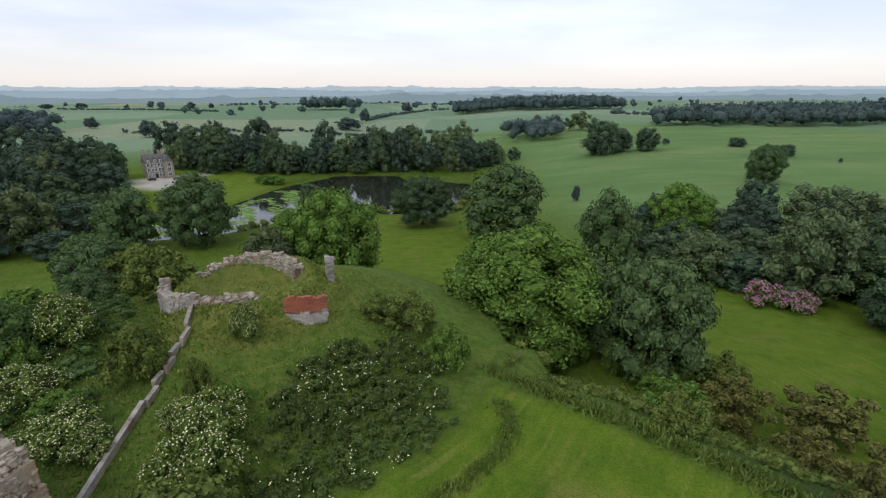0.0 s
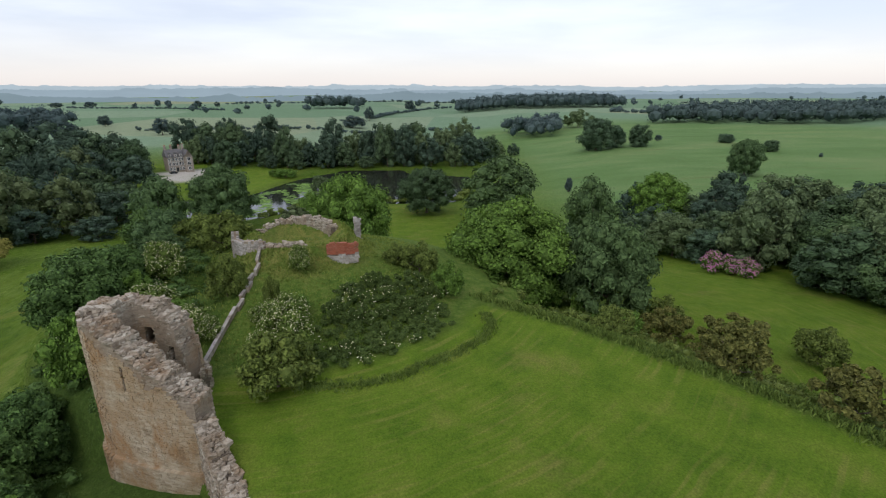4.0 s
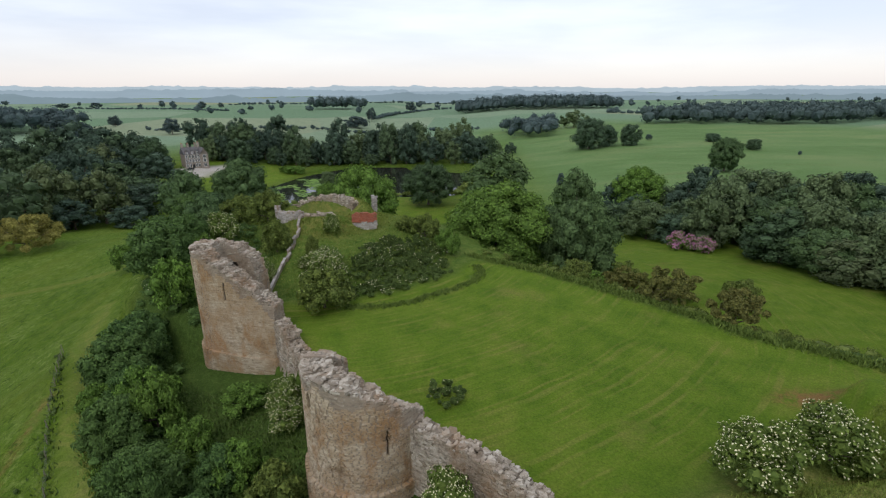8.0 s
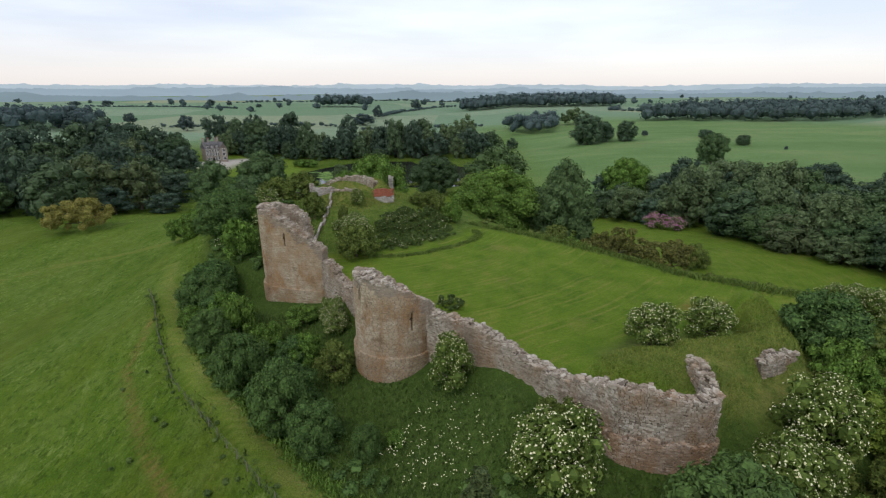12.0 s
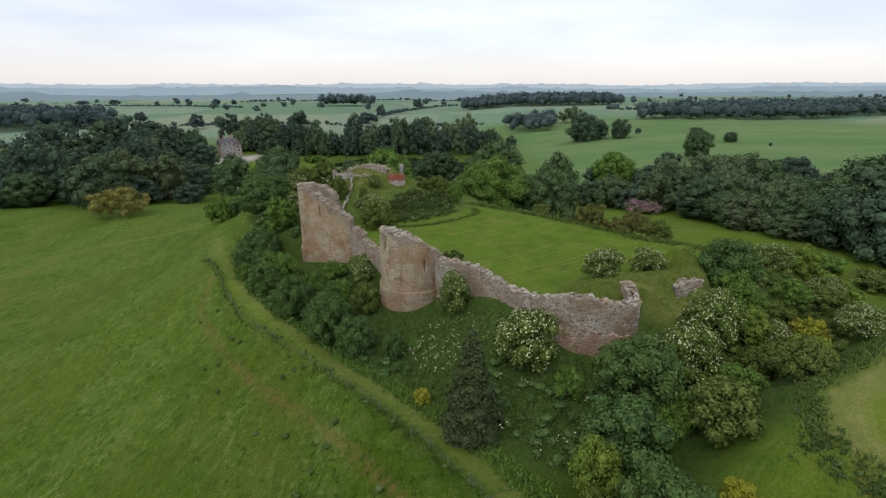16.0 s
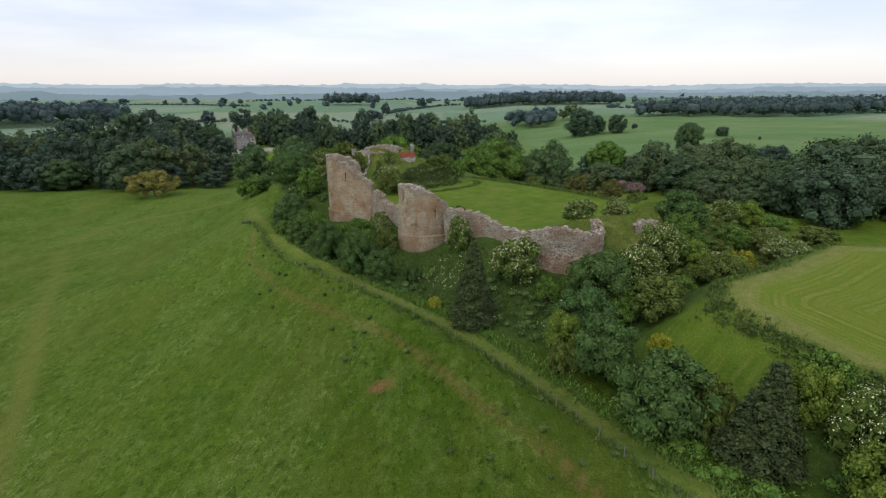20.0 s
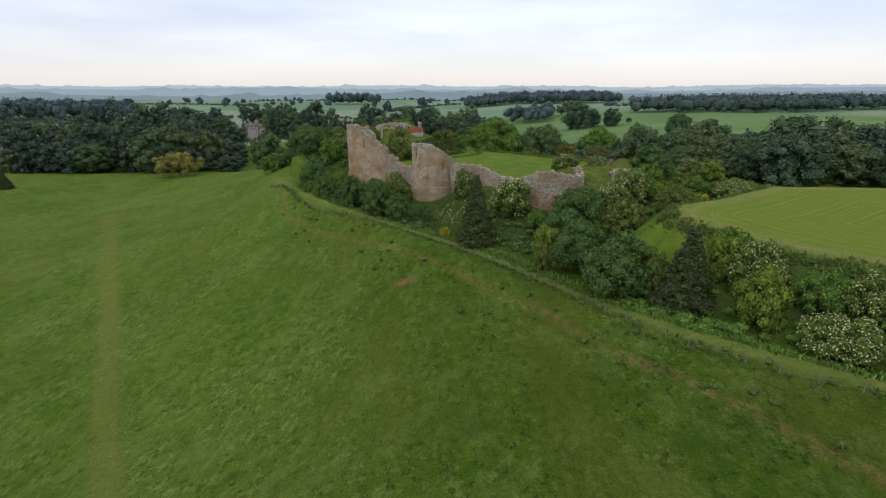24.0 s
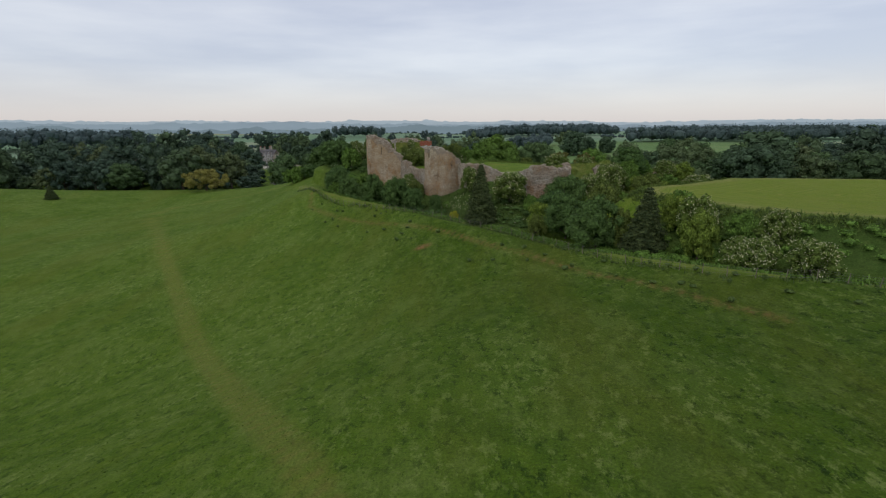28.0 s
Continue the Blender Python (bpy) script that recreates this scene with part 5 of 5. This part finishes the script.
for key, x, y, h, r in [('bush', -41.1, 41.3, 3.7, 2.1), ('thorn', -16.2, 22.6, 5.4, 3.9), ('elder', -18.2, 32.4, 3.9, 2.9), ('thorn', -4.2, 49.3, 4.4, 3.0), ('thorn', -7.4, 50.8, 2.9, 2.3), ('elder', -27.1, 30.8, 2.6, 2.0), ('elder', -39.9, 46.5, 5.4, 3.0), ('ash', -43.4, 43.9, 6.4, 3.2), ('bush', -70.8, 65.5, 6.3, 3.9), ('bush', -67.1, 69.4, 5.4, 4.6), ('ash', -60.7, 80.7, 11.6, 6.2), ('thorn', -35.1, 56.0, 5.9, 4.1), ('bramble', -7.8, 40.8, 1.7, 2.7), ('bramble', -2.4, 42.5, 1.8, 2.1), ('bramble', -10.8, 28.7, 1.5, 1.6), ('bramble', 0.1, 2.6, 1.4, 2.2)]:
    plant(key, x, y, h, r, rg, group="bushes on the mound")
for key, x, y, h, r in [('bush', 23.3, 60.7, 5.5, 2.1), ('thorn', 20.5, 37.1, 3.5, 2.5), ('tawny', 32.2, 48.2, 5.9, 3.9), ('tawny', 29.7, 26.7, 5.5, 3.6), ('thorn', 50.4, 42.1, 5.2, 3.5), ('bush', 25.4, 57.0, 2.9, 2.2), ('bush', 18.2, 65.2, 5.3, 2.9), ('bush', 26.1, 49.6, 4.8, 3.8), ('thorn', 35.2, 56.8, 4.5, 3.6), ('tawny', 35.1, 40.8, 4.2, 3.3), ('tawny', 40.6, 45.8, 5.4, 5.0), ('tawny', 36.1, 19.4, 5.3, 3.5), ('elder', 22.1, -8.7, 5.0, 3.0), ('elder', 29.9, -5.6, 4.5, 3.0)]:
    plant(key, x, y, h, r, rg, group="hedge on the eastern edge")
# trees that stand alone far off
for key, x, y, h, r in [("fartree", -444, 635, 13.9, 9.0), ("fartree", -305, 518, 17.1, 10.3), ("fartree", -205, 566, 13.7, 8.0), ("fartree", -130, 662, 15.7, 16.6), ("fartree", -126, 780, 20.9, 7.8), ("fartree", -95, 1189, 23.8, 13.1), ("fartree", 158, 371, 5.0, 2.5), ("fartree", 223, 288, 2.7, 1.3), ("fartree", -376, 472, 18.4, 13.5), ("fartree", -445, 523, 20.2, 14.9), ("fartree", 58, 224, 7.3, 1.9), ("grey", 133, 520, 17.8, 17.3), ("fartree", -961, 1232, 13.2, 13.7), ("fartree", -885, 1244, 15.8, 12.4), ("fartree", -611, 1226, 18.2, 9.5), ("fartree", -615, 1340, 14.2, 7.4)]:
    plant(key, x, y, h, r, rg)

# ---- long grass, undergrowth and flowers ----
def blades(name, seed, spots, leaf, label, category, height=0.7, per=11, spread_r=0.45, wide=0.08):
    """Tufts of tall grass: spots are (x, y)."""
    rng = np.random.default_rng(seed)
    P = np.repeat(np.array(spots, float), per, axis=0) + rng.normal(0, spread_r, (len(spots) * per, 2))
    z = land(P[:, 0], P[:, 1])
    a = rng.uniform(0, 6.28, len(P))
    w = np.stack([np.cos(a), np.sin(a), 0 * a], 1) * (wide * rng.uniform(0.6, 1.4, len(P)))[:, None]
    b = np.stack([P[:, 0], P[:, 1], z - 0.08], 1)
    lean = np.stack([rng.normal(0, 0.4 * height, len(P)), rng.normal(0, 0.4 * height, len(P)), height * rng.uniform(0.5, 1.2, len(P))], 1)
    v = np.stack([b - w, b + w, b + w * 0.5 + lean, b - w * 0.5 + lean], 1).reshape(-1, 3)
    ob = new(name, mesh_of(name, v, np.arange(len(v)).reshape(-1, 4), LEAF[leaf]))
    return tagged(ob, label, category, kind="stuff")


def along(line, gap, rng, off=0.0):
    out = []
    for (ax, ay), (bx, by) in zip(line, line[1:]):
        n = max(1, int(math.hypot(bx - ax, by - ay) / gap))
        for k in range(n):
            f = (k + rng.random()) / n
            out.append((ax + (bx - ax) * f + rng.gauss(0, off), ay + (by - ay) * f + rng.gauss(0, off)))
    return out


EDGE = [(4.2, 45), (9, 41), (13.4, 37.6), (21.4, 30.6), (30.4, 21.6), (36.3, 14.6), (44.3, 8.6), (52, 7)]
blades("long_grass", 61, along(EDGE, 0.10, rg, 0.5), "elder", "band of uncut grass along the lawn's edge", "grass", 0.6)
TOE = [(-14, 22.4), (-10, 22.7), (-6.5, 23.4), (-3.4, 25.2), (0.6, 28.8), (4.2, 32.3), (5.3, 35.7), (4.6, 39)]
blades("long_grass", 62, along(TOE, 0.08, rg, 0.35), "elder", "band of nettles at the foot of the mound", "grass", 0.32, 12, 0.3, 0.06)
blades("long_grass", 63, [q for q in along(FENCE[1:], 0.3, rg, 0.4) if waves(np.array(q[0]), np.array(q[1]), 1.3, 0.5) > -0.15], "dock", "rank grass growing along the wire fence", "grass", 0.42, 5)
inner = [(x + 3.6, y + 3.0) for x, y in FENCE[2:]]
blades("long_grass", 64, along(inner, 0.10, rg, 0.6), "oak", "dark rank growth at the foot of the bank", "grass", 0.45)
CORNER = [(13, -17), (23, -20), (25, -20.5), (29, -17), (37, -12), (38.5, 0), (30, -7), (16, -12)]
blades("long_grass", 65, scatter(CORNER, 0.55, rg), "sedge", "yellowing long grass on the corner mound", "grass", 0.24, 24, 0.4, 0.04)
MEADOW_EDGE = [(30.5, -43.5), (35, -35), (44, -29.6), (59, -18.6)]
docks = along(MEADOW_EDGE, 0.16, rg, 0.5) + along([(30.4, -43), (35.6, -58), (45, -69.6), (60, -78)], 0.14, rg, 0.7)
leafy_stuff("dock_clump", 66, [(x, y, rg.uniform(0.15, 0.42), rg.uniform(0.25, 0.6)) for x, y in docks], "dock", "strip of docks and rough grass round the hayfield", "undergrowth", 0.10, 26, 2, 0.7)
blades("long_grass", 71, docks, "elder", "rank grass round the hayfield", "grass", 0.5, 8, 0.5)
top_grass = [(x, y) for x, y in scatter([(MOTTE[0] + 11 * math.cos(a / 4), MOTTE[1] + 10.5 * math.sin(a / 4)) for a in range(25)], 0.62, rg)]
top_grass = [q for q in top_grass if 6.9 < math.hypot(q[0] - MOTTE[0], q[1] - MOTTE[1])]
blades("long_grass", 67, top_grass, "sedge", "pale seeding grass on top of the mound", "grass", 0.3)
NEAR_PASTURE = [(-70, -20), (-40, -12), (-20, -28), (0, -48), (20, -78), (48, -92), (52, -118), (30, -128), (-30, -128), (-66, -80)]
blades("pasture_grass", 77, scatter(NEAR_PASTURE, 0.62, rg, 0.5), "turf", "uneven tufts of grazed pasture grass", "grass", 0.13, 2, 0.3)
blades("long_grass", 78, scatter([(MOTTE[0] + 21 * math.cos(a / 4), MOTTE[1] - 3 + 24 * math.sin(a / 4)) for a in range(25)], 0.62, rg, 0.5), "sedge", "rough grass on the flanks of the mound", "grass", 0.26, 4, 0.3)
blades("long_grass", 79, scatter([(-34, 16), (-28, 12), (-20, 11), (-14, 6), (-10, -5), (0, -10), (8, -15), (14, -23), (26, -25), (34, -18), (30, -34), (10, -36), (-6, -24), (-30, -4)], 0.6, rg, 0.5), "dock", "rank grass and nettles under the walls", "grass", 0.4, 5, 0.3)
PASTURE_TUFTS = [(-44, 10), (-40, 0), (-30, -12), (-18, -24), (-8, -34), (0, -44), (8, -56), (16, -66), (26, -80), (40, -92), (30, -96), (8, -68), (-10, -46), (-26, -28), (-46, -4)]
tufts = scatter(PASTURE_TUFTS, 4.2, rg, 0.5)
leafy_stuff("tussock", 68, [(x, y, rg.uniform(0.35, 0.8), rg.uniform(0.25, 0.6)) for x, y in tufts if rg.random() < 0.5] + [(x, y, rg.uniform(0.25, 0.5), rg.uniform(0.25, 0.5)) for x, y in along(FENCE[1:], 2.2, rg, 0.5)], "dock", "dark thistle and rush tussocks in the pasture", "grass", 0.09, 40, 2)
SCRUB = [
    ([(-16.5, 25), (-12.5, 24.6), (-8, 25.6), (-3.6, 29.4), (0.6, 34.6), (1.8, 41), (-3, 44), (-9, 41), (-13, 39), (-15.5, 33)], 1.1, "dock", 1.1),
    ([(-33, 22), (-30, 34), (-33, 46), (-42, 60), (-52, 70), (-56, 50), (-46, 30), (-40, 16), (-32, 8)], 1.7, "ash", 1.4),
    ([(-32, 8), (-26, 4), (-18, -4), (-14, -10), (-6, -18), (-4, -25), (-12, -20), (-30, -5), (-38, 8)], 1.6, "ash", 1.1),
    ([(2, -20), (8, -22), (13, -27), (26, -27), (30, -24), (28, -32), (22, -34), (10, -38), (2, -30)], 1.9, "ash", 1.2),
    ([(30, -24), (33, -19), (40, -10), (52, 4), (70, 2), (60, -12), (44, -26), (34, -28), (28, -32)], 1.9, "thorn", 1.3),
    ([(6, 46), (16, 40), (30, 27), (46, 14), (60, 10), (60, 20), (46, 34), (34, 46), (22, 56), (10, 60)], 1.9, "thorn", 1.3),
    ([(16, -54), (24, -50), (32, -58), (44, -70), (60, -80), (58, -83), (40, -76), (24, -70)], 1.7, "oak", 1.1),
]
for k, (poly, gap, leaf, h) in enumerate(SCRUB):
    spots = [(x, y, h * rg.uniform(0.4, 1.1), gap * rg.uniform(0.4, 0.8)) for x, y in scatter(poly, gap, rg, 0.5) if rg.random() < (min(0.9, 0.15 - 0.28 * float(outside(poly, np.array([x]), np.array([y]))[0])) if k == 0 else 0.75)]
    leafy_stuff("undergrowth", 80 + k, spots, {"bush": "ash"}.get(leaf, leaf), "tangled low undergrowth of nettle and bramble", "undergrowth", 0.14, 70, 2, 0.7)


def flowers(name, seed, poly, gap, label, chance=0.5):
    rng = np.random.default_rng(seed)
    pts = np.array([q for q in scatter(poly, gap, rg, 0.5) if rg.random() < chance])
    P = np.repeat(pts, 5, axis=0) + rng.normal(0, 0.28, (len(pts) * 5, 2))
    z = land(P[:, 0], P[:, 1]) + rng.uniform(0.8, 1.5, len(P))
    v, f = leaf_quads(rng, np.stack([P[:, 0], P[:, 1], z], 1), np.tile([0.0, -0.3, 1.0], (len(P), 1)), 0.085)
    return tagged(new(name, mesh_of(name, v, f, M_BLOSSOM)), label, "flowers", kind="stuff")


flowers("cow_parsley", 70, SCRUB[0][0], 1.1, "white cow parsley flowering over the mound", 0.22)
flowers("cow_parsley", 71, [(-6, -13), (3, -13), (5, -20), (0, -24), (-6, -20)], 1.0, "white cow parsley on the bank below the tower", 0.45)
flowers("cow_parsley", 72, [(-34, 24), (-32, 36), (-44, 50), (-46, 30)], 1.5, "white cow parsley among bushes on the bank", 0.5)
flowers("cow_parsley", 73, SCRUB[3][0], 2.2, "scattered white flowers in the scrub", 0.3)


# ---- wire fence ----
M_POST = Mat("weathered_post", 0.9)
M_POST.color(M_POST.ramp(M_POST.noise(6, 3, 0.6, (1, 1, 0.2)), (0.3, (0.13, 0.11, 0.08)), (0.7, (0.26, 0.23, 0.18))))
M_POST = M_POST.m
M_WIRE = Mat("galvanised_wire", 0.5, 0.8)
M_WIRE.color((0.20, 0.20, 0.20))
M_WIRE = M_WIRE.m


def wire_fence(line, gap=2.8):
    root = thing("wire_fence", label="post and wire stock fence along the pasture's edge", category="fence")
    v, f = tube([(0, 0, -0.3), (0, 0, 1.2), (0, 0, 1.24)], [0.055, 0.05, 0.03], 6)
    post = mesh_of("post", v, f, M_POST)
    pts = []
    carry = 0.0
    for (ax, ay), (bx, by) in zip(line, line[1:]):
        n = max(1, round(math.hypot(bx - ax, by - ay) / gap))
        pts += [(ax + (bx - ax) * k / n, ay + (by - ay) * k / n) for k in range(n)]
    tops = []
    for x, y in pts:
        z = float(land(x, y))
        ob = part_mesh("post", post, root, at=(x, y, z))
        ob.rotation_euler = (rg.gauss(0, 0.04), rg.gauss(0, 0.04), 0)
        tops.append((x, y, z))
    for h in (0.3, 0.6, 0.9, 1.12):
        v, f = tube([(x, y, z + h) for x, y, z in tops], [0.006] * len(tops), 4)
        part_mesh("wire", mesh_of("wire", v, f, M_WIRE), root)
    return root


wire_fence(FENCE[1:])


# ---- pond: lily pads ----
def lily_pads(seed, poly, gap, chance):
    rng = np.random.default_rng(seed)
    vs, fs = [], []
    for x, y in scatter(poly, gap, rg, 0.5):
        if waves(np.array(x), np.array(y), 4.5, 1.0) * 1.2 + rng.uniform(-0.4, 0.4) > chance and outside(POND, np.array([x]), np.array([y]))[0] < -1:
            r, a0, n = rng.uniform(0.5, 1.3), rng.uniform(0, 6), len(vs)
            vs += [(x + r * 1.4 * math.cos(a0 + k * 0.785), y + r * math.sin(a0 + k * 0.785), WATER + 0.02 + 0.01 * rng.uniform()) for k in range(8)]
            fs.append(tuple(range(n, n + 8)))
    return tagged(new("lily_pads", mesh_of("lily_pads", vs, fs, LEAF["oak"])), "rafts of dark lily pads on the pond", "water plants", kind="stuff")


lily_pads(75, [(-112, 172), (-128, 200), (-126, 220), (-100, 226), (-92, 262), (-70, 270), (-60, 232), (-80, 188)], 1.5, 0.12)
reeds = along([(-80, 183), (-50, 225), (-28, 213), (3, 216), (14, 262)], 1.4, rg, 1.0)
leafy_stuff("bank_scrub", 76, [(x, y, rg.uniform(1.2, 3.2), rg.uniform(1.2, 2.4)) for x, y in reeds], "thorn", "low scrub and reeds along the pond's bank", "undergrowth", 0.4, 40, 2)


# ---- country house across the pond ----
M_HOUSE = stone_material("house_stone", (0.30, 0.25, 0.20), (0.36, 0.30, 0.24), (0.42, 0.36, 0.30), (0.30, 0.25, 0.21))
M_SLATE = stone_material("slate_roof", (0.10, 0.10, 0.11), (0.14, 0.135, 0.14), (0.18, 0.17, 0.17), (0.12, 0.115, 0.11))
M_FRAME = Mat("white_paint", 0.5)
M_FRAME.color((0.78, 0.77, 0.73))
M_FRAME = M_FRAME.m
M_PANE = Mat("window_glass", 0.08, spec=0.6)
M_PANE.color((0.03, 0.035, 0.04))
M_PANE = M_PANE.m


def box_bm(x0, x1, y0, y1, z0, z1):
    bm = bmesh.new()
    bmesh.ops.create_cube(bm, size=1.0)
    for v in bm.verts:
        v.co = Vector((x0 if v.co.x < 0 else x1, y0 if v.co.y < 0 else y1, z0 if v.co.z < 0 else z1))
    return bm


def gable_bm(x0, x1, y0, y1, z0, z1, over=0.4):
    """A pitched roof with its ridge along y."""
    bm = bmesh.new()
    xm = (x0 + x1) / 2
    v = [bm.verts.new(q) for q in ((x0 - over, y0 - over, z0), (x1 + over, y0 - over, z0), (xm, y0 - over, z1), (x0 - over, y1 + over, z0), (x1 + over, y1 + over, z0), (xm, y1 + over, z1))]
    for f in ((0, 1, 2), (3, 5, 4), (0, 2, 5, 3), (1, 4, 5, 2), (0, 3, 4, 1)):
        bm.faces.new([v[i] for i in f])
    bmesh.ops.recalc_face_normals(bm, faces=bm.faces)
    return bm


def house():
    h = thing("country_house", (-160.5, 272.5, -17.9), "three-storey stone country house with slate roofs and tall chimneys", "house")
    h.rotation_euler, h.scale = (0, 0, radians(42)), (0.86, 0.86, 0.88)
    wall = part("wall", box_bm(-6, 4, -5, 6, -1.5, 9.5), M_HOUSE, h)
    wing = part("wing_wall", box_bm(4.02, 9, -7.5, 6, -1.5, 9.5), M_HOUSE, h)
    bm = gable_bm(-5.5, 5.5, -4, 6, 9.5, 14.2)
    bmesh.ops.rotate(bm, cent=(0, 0, 0), matrix=Matrix.Rotation(radians(90), 3, "Z"), verts=bm.verts)
    bmesh.ops.translate(bm, vec=(0, 0.5, 0), verts=bm.verts)
    roof = part("roof", bm, M_SLATE, h)
    bm = gable_bm(4, 9, -7.5, 6, 9.5, 13.8, 0.05)
    part("gable_roof", bm, M_SLATE, h)
    bm = bmesh.new()
    for a in ((4.05, -7.6, 9.5), (8.95, -7.6, 9.5), (6.5, -7.6, 13.6)):
        bm.verts.new(a)
    bm.faces.new(bm.verts)
    bmesh.ops.solidify(bm, geom=bm.faces[:], thickness=0.1)
    part("gable", bm, M_HOUSE, h)
    for x in (-4.2, -0.6, 2.6):
        part("dormer", box_bm(x - 0.9, x + 0.9, -5.05, -1.5, 9.5, 11.4), M_HOUSE, roof)
        part("dormer_roof", gable_bm(x - 0.9, x + 0.9, -5.05, -1.0, 11.4, 12.8, 0.12), M_SLATE, roof)
    for x, y in ((-5.4, 0.5), (-1.6, 0.6), (3.4, 0.5), (6.5, 4.5)):
        c = part("chimney", box_bm(x - 0.7, x + 0.7, y - 0.45, y + 0.45, 11, 16.4), M_HOUSE, h, "tall stone chimney stack")
        for k in (-0.35, 0.35):
            part("chimney_pot", box_bm(x + k - 0.16, x + k + 0.16, y - 0.16, y + 0.16, 16.4, 17.1), M_BRICK, c)

    def window(x, y, z, w=1.2, t=1.9):
        o = part("window", box_bm(x - w / 2 - 0.16, x + w / 2 + 0.16, y - 0.08, y + 0.06, z - 0.16, z + t + 0.16), M_FRAME, h, "white-framed sash window")
        for sx in (-1, 1):
            part("pane", box_bm(x + sx * w / 4 - w / 4 + 0.06, x + sx * w / 4 + w / 4 - 0.06, y - 0.10, y - 0.05, z, z + t), M_PANE, o)

    for z in (1.0, 4.2, 7.0):
        for x in (-4.8, -2.6, -0.6, 1.4, 3.2):
            if not (z < 2 and abs(x + 0.6) < 0.1):
                window(x, -5.06, z)
        window(6.5, -7.58, z, 1.8)
    for x in (-4.2, -0.6, 2.6):
        window(x, -5.12, 9.9, 0.9, 1.2)
    part("door", box_bm(-1.3, 0.1, -5.12, -4.98, 0.0, 2.6), M_PANE, h, "dark front door")
    return h


house()


def bridge():
    b = thing("stone_bridge", (-158, 237.5, WATER), "small stone bridge with two dark arches over the stream", "bridge")
    b.rotation_euler = (0, 0, radians(20))
    bm = bmesh.new()
    out = [(-7, -1), (-4.6, -1)]
    for c in (-2.6, 2.6):
        out += [(c + 2.0 * math.cos(radians(180 - k * 22.5)), 0.2 + 2.0 * math.sin(radians(180 - k * 22.5))) for k in range(9)]
        out += [(c + 2.0, -1)] if c < 0 else [(c + 2.0, -1), (7, -1)]
        if c < 0:
            out += [(0.6, -1)]
    out += [(7, 3.4), (0, 3.9), (-7, 3.4)]
    f = bm.faces.new([bm.verts.new((x, 0, z)) for x, z in out])
    r = bmesh.ops.extrude_face_region(bm, geom=[f])
    bmesh.ops.translate(bm, vec=(0, 4, 0), verts=[e for e in r["geom"] if isinstance(e, bmesh.types.BMVert)])
    bmesh.ops.recalc_face_normals(bm, faces=bm.faces)
    bmesh.ops.triangulate(bm, faces=bm.faces)
    part("arches", bm, M_HOUSE, b)
    for y in (-0.05, 3.75):
        part("parapet", box_bm(-7, 7, y, y + 0.3, 3.3, 4.4), M_HOUSE, b)
    return b


bridge()


def parked_car(x, y, turn):
    c = thing("parked_car", (x, y, float(land(x, y))), "dark car parked on the gravel before the house", "car")
    c.rotation_euler = (0, 0, radians(turn))
    paint = Mat("dark_car_paint", 0.25, spec=0.6)
    paint.color((0.015, 0.016, 0.02))
    bm = box_bm(-2.1, 2.1, -0.85, 0.85, 0.35, 0.95)
    bmesh.ops.bevel(bm, geom=bm.edges[:], offset=0.12, segments=2, affect="EDGES")
    part("body", bm, paint.m, c)
    bm = box_bm(-1.2, 1.1, -0.75, 0.75, 0.93, 1.5)
    for v in bm.verts:
        if v.co.z > 1.2:
            v.co.x *= 0.7
            v.co.y *= 0.85
    part("cabin", bm, M_PANE, c)
    rubber = Mat("tyre_rubber", 0.9)
    rubber.color((0.02, 0.02, 0.02))
    for wx in (-1.3, 1.3):
        for wy in (-0.8, 0.8):
            bm = bmesh.new()
            bmesh.ops.create_cone(bm, cap_ends=True, segments=14, radius1=0.34, radius2=0.34, depth=0.22)
            bmesh.ops.rotate(bm, cent=(0, 0, 0), matrix=Matrix.Rotation(radians(90), 3, "X"), verts=bm.verts)
            part("wheel", bm, rubber.m, c, at=(wx, wy, 0.34))


parked_car(-157, 262, 40)

# hedges between the distant fields
HEDGES = [
    ([(-126, 810), (-118, 1073), (-54, 1246), (1, 1305)], 5, 5),
    ([(-930, 1226), (-650, 1172), (-490, 1105)], 4, 5),
    ([(-360, 560), (-200, 580), (-60, 600), (40, 640)], 4, 4),
    ([(-700, 1600), (-300, 1680), (200, 1720)], 6, 8),
    ([(300, 720), (260, 820), (330, 1000)], 5, 5),
]
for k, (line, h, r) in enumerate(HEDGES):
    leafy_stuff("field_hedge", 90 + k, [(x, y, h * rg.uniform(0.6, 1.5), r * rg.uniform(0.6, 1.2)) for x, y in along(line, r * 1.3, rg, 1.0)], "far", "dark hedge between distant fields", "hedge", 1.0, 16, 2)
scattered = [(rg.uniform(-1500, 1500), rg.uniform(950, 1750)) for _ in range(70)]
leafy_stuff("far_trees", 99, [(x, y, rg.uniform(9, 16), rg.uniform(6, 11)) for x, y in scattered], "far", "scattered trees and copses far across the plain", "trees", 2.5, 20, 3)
